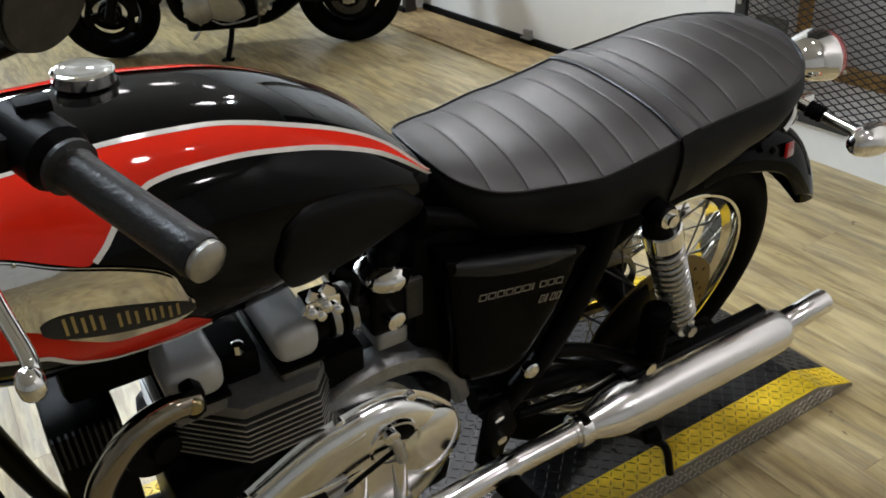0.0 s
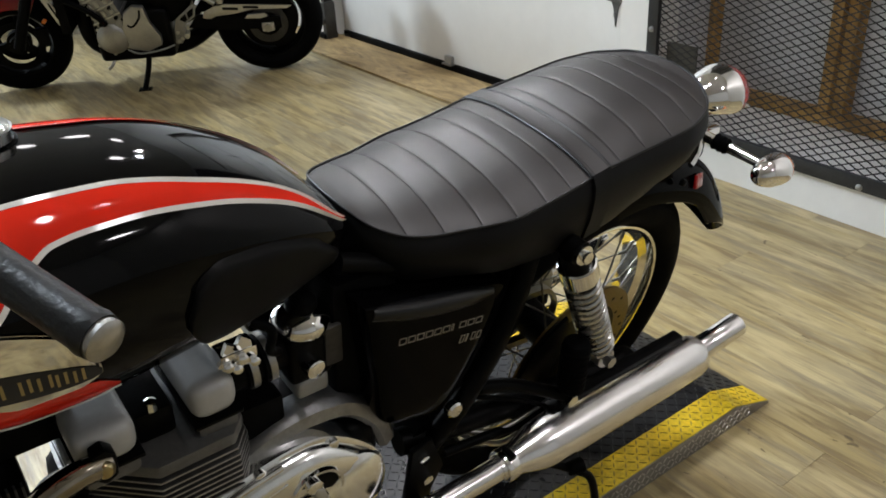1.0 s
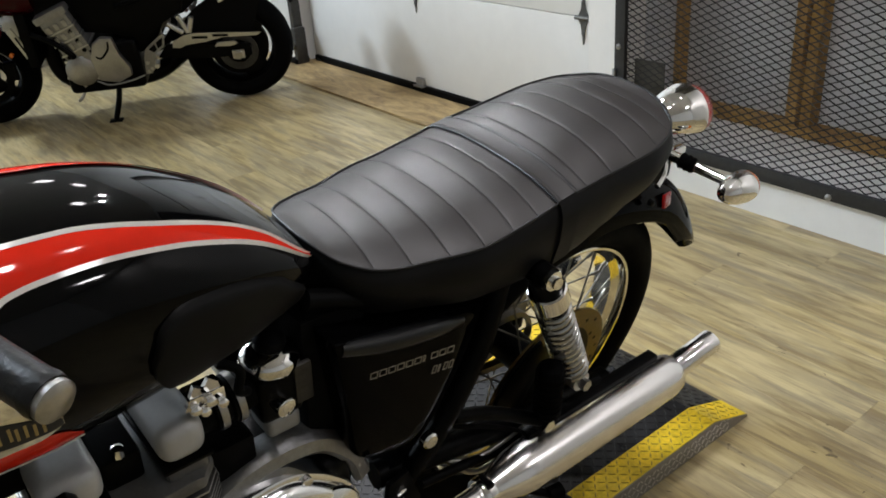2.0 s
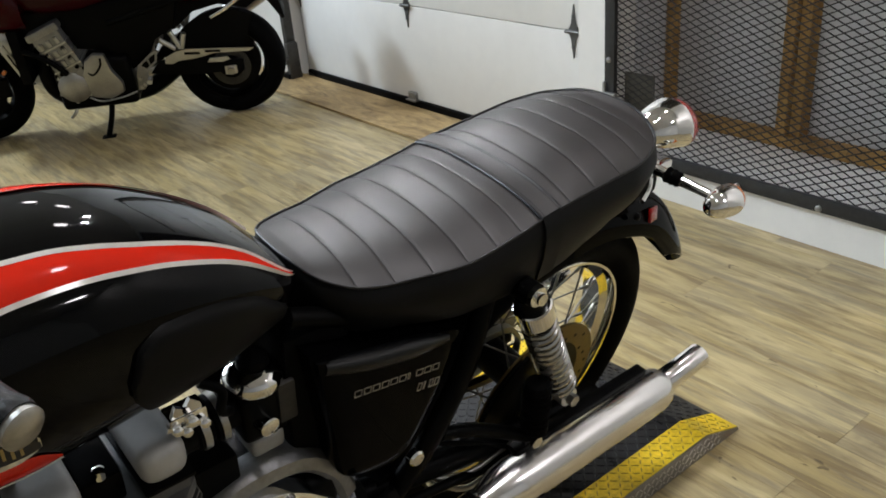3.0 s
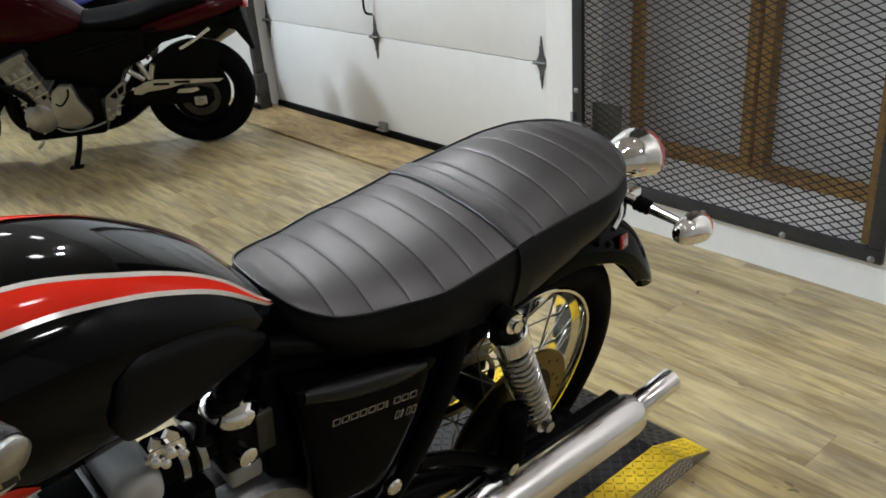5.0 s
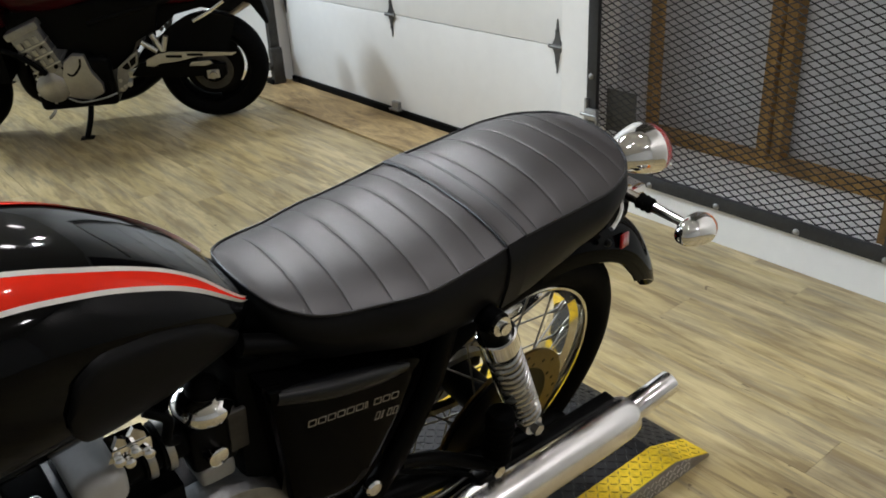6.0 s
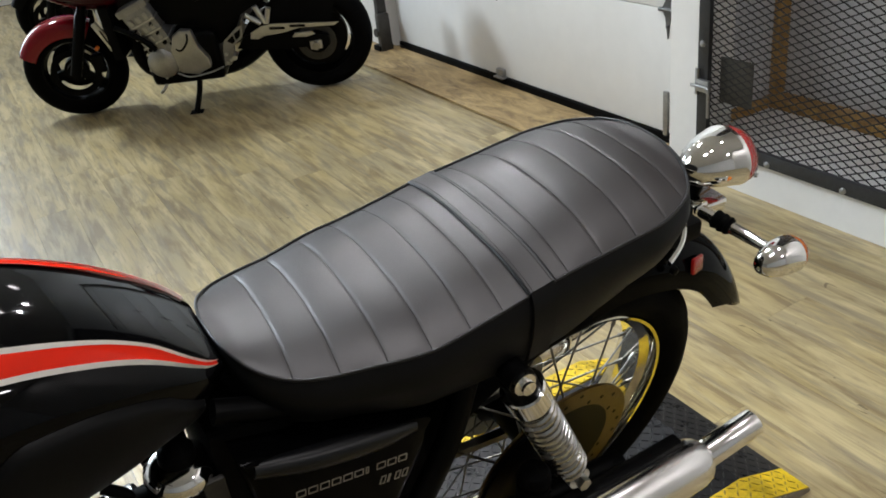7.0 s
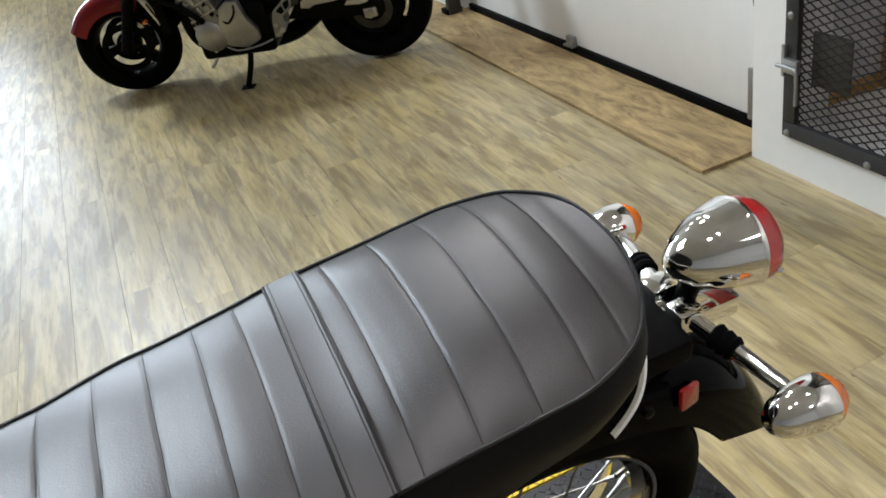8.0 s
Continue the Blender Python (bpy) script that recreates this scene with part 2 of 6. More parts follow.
# ---- shapes ----
def part(name, geo, mat, parent=None, label="", smooth=True):
    """Link a mesh (vertices, faces, or a bmesh) as one object under a thing or part."""
    me = bpy.data.meshes.new(name)
    if isinstance(geo, bmesh.types.BMesh):
        geo.to_mesh(me)
        geo.free()
    else:
        me.from_pydata([tuple(map(float, v)) for v in geo[0]], [], geo[1])
    me.materials.append(mat)
    if smooth:
        me.shade_smooth()
        me.set_sharp_from_angle(angle=radians(38))
    ob = new(name, me)
    if parent:
        ob.parent = parent
    if label:
        tagged(ob, label)
    return ob


def thing(name, m, label, category, group=""):
    e = new(name)
    e.empty_display_size = 0.1
    e.matrix_basis = m
    return tagged(e, label, category, group)


def join(*geos):
    vs, fs = [], []
    for v, f in geos:
        k = len(vs)
        vs += [tuple(p) for p in v]
        fs += [tuple(i + k for i in q) for q in f]
    return vs, fs


def spline(pts, n):
    """n points along a Catmull-Rom curve through pts (any dimension)."""
    P = [np.array(p, float) for p in pts]
    P = [2 * P[0] - P[1]] + P + [2 * P[-1] - P[-2]]
    out, m = [], len(P) - 3
    for k in range(n):
        s = m * k / (n - 1)
        i = min(int(s), m - 1)
        f = s - i
        a, b, c, d = P[i:i + 4]
        out.append(0.5 * (2 * b + (c - a) * f + (2 * a - 5 * b + 4 * c - d) * f * f + (3 * b - a - 3 * c + d) * f ** 3))
    return out


def curve_at(xs, ys):
    """A smooth function through (xs, ys)."""
    xs, ys = np.array(xs, float), np.array(ys, float)
    h = np.diff(xs)
    d = np.diff(ys) / h
    m = np.concatenate(([d[0]], [0 if d[i] * d[i + 1] <= 0 else 2 * d[i] * d[i + 1] / (d[i] + d[i + 1]) for i in range(len(d) - 1)], [d[-1]]))

    def f(x):
        x = min(max(x, xs[0]), xs[-1])
        i = min(int(np.searchsorted(xs, x, "right")) - 1, len(h) - 1)
        t = (x - xs[i]) / h[i]
        return float((2 * t ** 3 - 3 * t * t + 1) * ys[i] + (t ** 3 - 2 * t * t + t) * h[i] * m[i] + (3 * t * t - 2 * t ** 3) * ys[i + 1] + (t ** 3 - t * t) * h[i] * m[i + 1])
    return f


def loft(rings, closed=True, cap=True):
    n = len(rings[0])
    vs = [tuple(p) for r in rings for p in r]
    fs = []
    for i in range(len(rings) - 1):
        for j in range(n if closed else n - 1):
            k = (j + 1) % n
            fs.append((i * n + j, i * n + k, (i + 1) * n + k, (i + 1) * n + j))
    if cap and closed:
        fs.append(tuple(range(n - 1, -1, -1)))
        fs.append(tuple((len(rings) - 1) * n + j for j in range(n)))
    return vs, fs


def tube(path, radius, n=10, cap=True, squash=1.0):
    """A round bar along a path; radius a number or one a point."""
    P = [Vector(p) for p in path]
    R = [radius] * len(P) if isinstance(radius, (int, float)) else radius
    tan = [(P[min(i + 1, len(P) - 1)] - P[max(i - 1, 0)]).normalized() for i in range(len(P))]
    side = tan[0].orthogonal().normalized()
    rings = []
    for p, t, r in zip(P, tan, R):
        side = (side - t * side.dot(t)).normalized()
        other = t.cross(side)
        rings.append([p + (side * math.cos(a) + other * math.sin(a) * squash) * r for a in np.linspace(0, 2 * math.pi, n, endpoint=False)])
    return loft(rings, True, cap)


def bent(pts, radius, k=None, n=10, cap=True):
    k = k or 8 * len(pts)
    if not isinstance(radius, (int, float)):
        radius = [float(r[0]) for r in spline([(r,) for r in radius], k)]
    return tube(spline(pts, k), radius, n, cap)


def lathe(profile, at, axis, n=28, cap=True):
    """A turned form: profile of (distance along the axis, radius), from the point at, along axis."""
    a = Vector(axis).normalized()
    s = a.orthogonal().normalized()
    o = a.cross(s)
    at = Vector(at)
    rings = [[at + a * d + (s * math.cos(w) + o * math.sin(w)) * max(r, 1e-4) for w in np.linspace(0, 2 * math.pi, n, endpoint=False)] for d, r in profile]
    return loft(rings, True, cap)


def torus(at, axis, R, r, n=64, m=16, squash=1.0):
    a = Vector(axis).normalized()
    s = a.orthogonal().normalized()
    o = a.cross(s)
    at = Vector(at)
    rings = []
    for w in np.linspace(0, 2 * math.pi, n, endpoint=False):
        d = s * math.cos(w) + o * math.sin(w)
        rings.append([at + d * (R + r * math.cos(q)) + a * (r * squash * math.sin(q)) for q in np.linspace(0, 2 * math.pi, m, endpoint=False)])
    rings.append(rings[0])
    return loft(rings, True, False)


def ring_band(at, axis, profile, n=64):
    """A closed profile of (offset along the axis, radius) swept round the axis."""
    a = Vector(axis).normalized()
    s = a.orthogonal().normalized()
    o = a.cross(s)
    at = Vector(at)
    rings = [[at + (s * math.cos(w) + o * math.sin(w)) * r + a * d for d, r in profile] for w in np.linspace(0, 2 * math.pi, n + 1)]
    return loft(rings, True, False)


def block(x0, x1, y0, y1, z0, z1, bevel=0.0, seg=2):
    bm = bmesh.new()
    bmesh.ops.create_cube(bm, size=1)
    for v in bm.verts:
        v.co = Vector(((x0 + x1) / 2 + v.co.x * (x1 - x0), (y0 + y1) / 2 + v.co.y * (y1 - y0), (z0 + z1) / 2 + v.co.z * (z1 - z0)))
    if bevel:
        bmesh.ops.bevel(bm, geom=bm.edges[:], offset=bevel, segments=seg, affect="EDGES", profile=0.6)
    return bm


def geo_of(bm):
    vs = [tuple(v.co) for v in bm.verts]
    bm.verts.index_update()
    fs = [tuple(v.index for v in f.verts) for f in bm.faces]
    bm.free()
    return vs, fs


def slab(outline, axis, lo, hi, bevel=0.0):
    """A plate: a flat outline of 2D points extruded along an axis (0, 1 or 2) from lo to hi."""
    bm = bmesh.new()

    def place(p, d):
        q = list(p)
        q.insert(axis, d)
        return q
    low = [bm.verts.new(place(p, lo)) for p in outline]
    high = [bm.verts.new(place(p, hi)) for p in outline]
    bm.faces.new(low)
    bm.faces.new(high[::-1])
    n = len(outline)
    for i in range(n):
        bm.faces.new((low[i], high[i], high[(i + 1) % n], low[(i + 1) % n]))
    bmesh.ops.recalc_face_normals(bm, faces=bm.faces[:])
    if bevel:
        es = [e for e in bm.edges if e.is_manifold and e.calc_face_angle(0) > 0.7]
        bmesh.ops.bevel(bm, geom=es, offset=bevel, segments=2, affect="EDGES", profile=0.6)
    return bm


def moved(geo, m):
    return [m @ Vector(v) for v in geo[0]], geo[1]

# ---- room ----
def structure(name, geo, mat, smooth=False, parent=None):
    ob = part(name, geo, mat, parent, smooth=smooth)
    return tagged(ob, kind="structure")


X_DOOR, X_WALL = 2.60, 2.47
floor_ob = structure("floor", block(-4.6, 3.4, -3.6, 9.2, -0.12, -0.004), PLANK)
structure("ceiling", block(-4.6, 3.4, -3.6, 9.2, 3.0, 3.15), CEIL_PAINT)
structure("wall_west", block(-4.75, -4.6, -3.75, 9.35, 0, 3.0), WALL_TAN)
structure("wall_south", block(-4.6, 3.4, -3.75, -3.6, 0, 3.0), WALL_TAN)
# far wall with a wide window
structure("wall_north", join(geo_of(block(-4.6, -3.4, 9.2, 9.35, 0, 3.0)), geo_of(block(0.9, 3.4, 9.2, 9.35, 0, 3.0)), geo_of(block(-3.4, 0.9, 9.2, 9.35, 0, 0.9)), geo_of(block(-3.4, 0.9, 9.2, 9.35, 2.7, 3.0))), WALL_WHITE)
# east wall: round the cage opening, the pier, over the garage door, and beyond it
structure("wall_east", join(
    geo_of(block(X_WALL, 2.62, -3.6, 0.905, 0.0, 3.0)),
    geo_of(block(X_WALL, 2.62, 0.905, 2.055, 2.92, 3.0)),
    geo_of(block(X_WALL, 2.62, 0.905, 2.055, 0.0, 0.122)),
    geo_of(block(X_WALL, 2.62, 2.055, 2.195, 0.0, 3.0)),
    geo_of(block(2.54, 2.70, 2.195, 4.56, 2.2, 3.0)),
    geo_of(block(2.54, 2.70, 4.56, 9.2, 0.0, 3.0)),
    geo_of(block(2.66, 2.73, 2.195, 2.60, 0.0, 2.2))), WALL_WHITE)
# closet behind the mesh
structure("closet_wall", join(geo_of(block(2.96, 3.06, 0.3, 2.60, 0, 3.0)), geo_of(block(2.622, 2.96, 2.135, 2.193, 0.125, 3.0)), geo_of(block(2.62, 2.96, 0.3, 0.45, 0.125, 3.0))), GREY_PANEL)
structure("closet_floor", block(2.62, 2.96, 0.45, 2.135, 0.0, 0.125), WALL_WHITE)


def stud(name, y0, y1, z0, z1, x0=2.87, x1=2.957):
    ob = part(name, block(x0, x1, y0, y1, z0, z1, 0.004), STUD, smooth=False)
    return tagged(ob, "rough brown pine framing timber behind the mesh", "stud", kind="structure")


stud("stud", 2.105, 2.133, 0.166, 3.0, 2.90)
stud("side_plate", 2.098, 2.133, 0.127, 0.160, 2.625, 2.868)
stud("stud", 1.575, 1.615, 0.166, 3.0)
stud("stud", 1.530, 1.570, 0.166, 3.0, 2.89)
stud("stud", 1.02, 1.06, 0.166, 3.0)
stud("sole_plate", 0.45, 2.133, 0.127, 0.164)

# garage door: sections with joints, seal, hinges, brackets
door = thing("door_1", pose(X_DOOR, 2.22, 0), "closed white sectional garage door with steel hinges", "garage door")
tagged(door, kind="structure")
W_DOOR = 2.26
edges = [0.045, 0.512, 1.02, 1.53, 2.04, 2.25]
for a, b in zip(edges[:-1], edges[1:]):
    part("door_section", block(0, 0.045, 0, W_DOOR, a + 0.0015, b - 0.0015, 0.003), DOOR_WHITE, door)
part("bottom_seal", block(-0.012, 0.04, 0.0, W_DOOR, 0.0, 0.044, 0.006), BLACK_PLASTIC, door, "black rubber bottom seal")


def hinge(y, z, full=True):
    pts = [(-0.030, 0), (-0.012, 0.03), (0.0, 0.105), (0.012, 0.03), (0.030, 0), (0.012, -0.03), (0.0, -0.105), (-0.012, -0.03)]
    h = part("hinge", slab([(y + p, z + q) for p, q in pts], 0, -0.006, 0.0), HINGE_DARK, door, "galvanised steel hinge plate")
    part("pin", lathe([(0, 0.008), (0.07, 0.008)], (-0.012, y - 0.035, z), (0, 1, 0), 10), HINGE_DARK, h)
    for d in (-0.06, 0.06):
        part("bolt", lathe([(0, 0.007), (0.004, 0.007), (0.006, 0.003)], (-0.006, y, z + d), (-1, 0, 0), 8), HINGE_DARK, h)


for z in edges[1:4]:
    for y in (0.118, 1.212, 2.245):
        hinge(y, z)
br = part("bottom_bracket", block(-0.022, -0.001, 1.187, 1.242, 0.05, 0.085, 0.003), ZINC, door)
part("lip", block(-0.034, -0.001, 1.177, 1.252, 0.042, 0.05, 0.002), ZINC, br)
part("side_bracket", block(-0.012, -0.001, 2.19, 2.25, 0.005, 0.03, 0.002), ZINC, door)
part("pull_loop", bent([(-0.01, 1.212, 0.62), (-0.03, 1.237, 0.63), (-0.035, 1.242, 0.67), (-0.03, 1.237, 0.71), (-0.01, 1.217, 0.725)], 0.006), BLACK_PLASTIC, door, "black pull handle")

track = thing("door_track", pose(2.53, 4.50, 0), "dark steel roller track beside the garage door", "door track")
part("channel", join(geo_of(block(-0.03, 0.02, 0.012, 0.016, 0.02, 2.2)), geo_of(block(0.016, 0.02, 0.016, 0.05, 0.02, 2.2)), geo_of(block(-0.034, -0.03, 0.012, 0.05, 0.02, 2.2))), HEAT_BLACK, track)
part("foot_bracket", block(-0.06, 0.012, -0.03, 0.011, 0.0, 0.22, 0.006), HEAT_BLACK, track, "dirty steel corner bracket with roller")
part("roller", lathe([(0, 0.024), (0.016, 0.024)], (-0.062, -0.01, 0.12), (-1, 0, 0), 16), HEAT_BLACK, track)
part("stop", block(-0.07, 0.02, -0.02, 0.06, 0.0, 0.04, 0.004), BLACK_PLASTIC, track)
jamb = part("jamb_strip", block(2.588, 2.598, 2.33, 2.352, 0.02, 0.21, 0.002), ZINC)
tagged(jamb, "short grey steel strip on the door jamb", "jamb strip", kind="structure")
ply = part("plywood_strip", block(2.288, 2.586, 2.20, 4.9, 0.0015, 0.013, 0.002), PLYWOOD, smooth=False)
tagged(ply, "raw plywood sheet laid along the garage door", "plywood sheet", kind="structure")

# mesh gate of the cage
gate = thing("mesh_gate", pose(X_WALL, 0.905, 0.125), "black steel gate filled with expanded metal mesh", "gate")
GW, GH, FW = 1.15, 2.79, 0.045
for nm, a in (("bottom_rail", (-0.018, 0.0, 0, GW, 0, FW)), ("top_rail", (-0.018, 0.0, 0, GW, GH - FW, GH)), ("hinge_stile", (-0.018, 0.0, 0, FW, FW + 0.001, GH - FW - 0.001)), ("latch_stile", (-0.018, 0.0, GW - FW, GW, FW + 0.001, GH - FW - 0.001))):
    part(nm, block(*a, 0.0025), DARK_STEEL, gate)
for nm, a in (("hinge_strip", (0.003, 0.022, FW + 0.004, FW + 0.03, FW, GH - FW)),):
    part(nm, block(*a, 0.002), HINGE_RUST, gate, "rust-brown hinge strip")
for y, z in [(GW - 0.02, 0.012), (GW - 0.30, 0.012), (GW - 0.57, 0.012), (0.30, 0.012), (0.03, 0.012), (GW - 0.02, 0.35), (GW - 0.02, 0.80), (0.02, 0.40), (0.02, 0.85), (GW - 0.02, 1.3), (0.02, 1.3)]:
    part("bolt", lathe([(0, 0.011), (0.003, 0.011), (0.006, 0.006), (0.0065, 0.0)], (-0.018, y, z), (-1, 0, 0), 10), ZINC, gate)


def diamond_mesh(w, h, lw, sw, strand, depth):
    """Expanded metal: zigzag strands that meet at knuckles."""
    vs, fs = [], []
    cols, rows = int(w / lw) + 1, int(h / sw) + 1
    for r in range(rows * 2):
        z0 = r * sw / 2
        up = 1 if r % 2 == 0 else -1
        pts = []
        for c in range(cols * 2 + 1):
            y = c * lw / 2
            pts.append((y, z0 + (sw / 4) * (up if c % 2 == 0 else -up) * 0.86))
        base = len(vs)
        tilt = depth * (1 if r % 2 == 0 else -1)
        for i, (y, z) in enumerate(pts):
            y = min(y, w)
            z = min(z, h)
            d = tilt * (1 if i % 2 == 0 else -1) * 0.5
            vs += [(d - 0.0014, y, z - strand), (d + 0.0014, y, z - strand * 0.6), (d + 0.0014, y, z + strand), (d - 0.0014, y, z + strand * 0.6)]
        for i in range(len(pts) - 1):
            a = base + i * 4
            for k in range(4):
                fs.append((a + k, a + (k + 1) % 4, a + 4 + (k + 1) % 4, a + 4 + k))
    return vs, fs


dm = diamond_mesh(GW - 2 * FW + 0.04, GH - 2 * FW + 0.04, 0.0508, 0.0235, 0.0019, 0.005)
mesh_ob = part("expanded_mesh", moved(dm, Matrix.Translation((0.006, FW - 0.02, FW - 0.02))), MESH_STEEL, gate, "dark expanded metal mesh", smooth=False)
tagged(mesh_ob, kind="stuff")
latch = part("latch", block(-0.034, -0.0185, GW - 0.062, GW - 0.012, 0.195, 0.235, 0.003), ZINC, gate, "zinc slide bolt latch")
part("slide", lathe([(0, 0.006), (0.065, 0.006)], (-0.040, GW + 0.005, 0.215), (0, -1, 0), 10), ZINC, latch)
part("hook", bent([(-0.040, GW - 0.055, 0.216), (-0.045, GW - 0.070, 0.214), (-0.047, GW - 0.076, 0.19), (-0.047, GW - 0.077, 0.12)], 0.0055, 20), ZINC, latch)
part("keeper", block(-0.030, -0.0185, GW - 0.012, GW - 0.001, 0.18, 0.27, 0.002), ZINC, latch)
part("latch_plate", block(0.012, 0.016, GW - 0.20, GW - 0.07, 0.16, 0.31, 0.004), LATCH_BOX, gate, "dirty dark steel backing plate")

# platform of tread plate
lift = thing("lift_platform", pose(0, 0, 0), "low black tread plate platform with worn yellow edges", "platform")
LY0, LY1, LX0, LX1, LXB, LZ = 0.87, 1.43, -0.95, 1.55, 1.43, 0.05
prof = [(LX0, 0.0), (LX0, LZ), (LXB, LZ), (LX1, 0.006), (LX1, 0.0)]
part("deck", slab(prof, 1, LY0 + 0.07, LY1 - 0.07), PLATE_BLACK, lift, smooth=False)
for a, b in ((LY0, LY0 + 0.0695), (LY1 - 0.0695, LY1)):
    part("edge_strip", slab([(x, z + (0.0015 if z > 0.001 else 0)) for x, z in prof], 1, a + 0.003, b), YELLOW, lift, "worn yellow painted edge", smooth=False)
skirt = part("side_skirt", slab([(x, z) for x, z in prof], 1, LY0, LY0 + 0.0028), PLATE_BARE, lift, "bare steel tread plate side", smooth=False)


def treads(place, us, vs_, size):
    """Raised lozenges in alternating directions."""
    V, Fc = [], []
    for i, u in enumerate(us):
        for j, v in enumerate(vs_):
            a = radians(45 if (i + j) % 2 else -45)
            c, s = math.cos(a), math.sin(a)
            k = len(V)
            for du, dv, h in ((-size, 0, 0), (0, size * 0.22, 0.0), (size, 0, 0), (0, -size * 0.22, 0), (-size * 0.6, 0, 0.0017), (size * 0.6, 0, 0.0017)):
                V.append(place(u + du * c - dv * s, v + du * s + dv * c, h))
            Fc += [(k, k + 1, k + 4), (k + 1, k + 5, k + 4), (k + 1, k + 2, k + 5), (k + 2, k + 3, k + 5), (k + 3, k + 4, k + 5), (k + 3, k, k + 4)]
    return V, Fc


def deck_place(lift_by):
    def f(x, y, h):
        z = LZ if x < LXB else LZ + (x - LXB) / (LX1 - LXB) * (0.006 - LZ)
        return (x, y, z + h + lift_by)
    return f


step = 0.0165
part("tread", treads(deck_place(0.0), np.arange(LX0 + 0.02, LX1 - 0.01, step), np.arange(LY0 + 0.079, LY1 - 0.076, step), 0.0086), PLATE_BLACK, lift, smooth=False)
for a, b in ((LY0 + 0.012, LY0 + 0.069), (LY1 - 0.062, LY1 - 0.005)):
    part("tread", treads(deck_place(0.0015), np.arange(LX0 + 0.02, LX1 - 0.01, step), np.arange(a, b, step), 0.0086), TREAD_DIRTY, lift, smooth=False)
part("tread", treads(lambda x, z, h: (x, LY0 - h, min(z, 0.05 if x < LXB else 0.05 - (x - LXB) * 0.36)), np.arange(LX0 + 0.012, LX1 - 0.075, 0.0125), [0.010, 0.0235, 0.037], 0.0078), TREAD_WORN, skirt, smooth=False)

# ---- the motorcycle on the platform: u along it to the rear, v across (minus: stand side), w up ----
bike = thing("motorcycle", pose(0, 1.03, 0.052, 8.5, 0, 0), "black and red classic motorcycle leaning on its side stand", "motorcycle")
AX = (0.996, 0.0, 0.318)


S_FRONT, S_REAR = 0.5465, 1.164


def seat_fn():
    edge = curve_at([0.5465, 0.57, 0.61, 0.66, 0.74, 0.82, 0.90, 1.00, 1.08, 1.14, 1.164], [0.776, 0.7583, 0.7462, 0.742, 0.7427, 0.7519, 0.7653, 0.7744, 0.7824, 0.795, 0.809])
    rise = curve_at([0.5465, 0.57, 0.62, 0.70, 0.80, 0.86, 0.89, 0.93, 1.00, 1.08, 1.13, 1.164], [0.002, 0.012, 0.021, 0.025, 0.026, 0.020, 0.018, 0.022, 0.029, 0.027, 0.015, 0.001])
    width = curve_at([0.5465, 0.56, 0.65, 0.75, 0.85, 0.95, 1.05, 1.15, 1.164], [0.127, 0.127, 0.1225, 0.1398, 0.1399, 0.139, 0.1396, 0.107, 0.097])
    base = curve_at([0.5465, 0.60, 0.66, 0.74, 0.84, 0.93, 1.01, 1.10, 1.164], [0.692, 0.676, 0.667, 0.656, 0.650, 0.660, 0.690, 0.712, 0.742])

    def half(u):
        a, b = max(0.0, 1 - (u - S_FRONT) / 0.162), max(0.0, 1 - (S_REAR - u) / 0.0594)
        return width(u) * max(0.0, 1 - a ** 2.385) ** (1 / 2.385) * max(0.0, 1 - b ** 2.55) ** (1 / 2.55)
    return (lambda u: edge(u) + rise(u)), edge, half, base


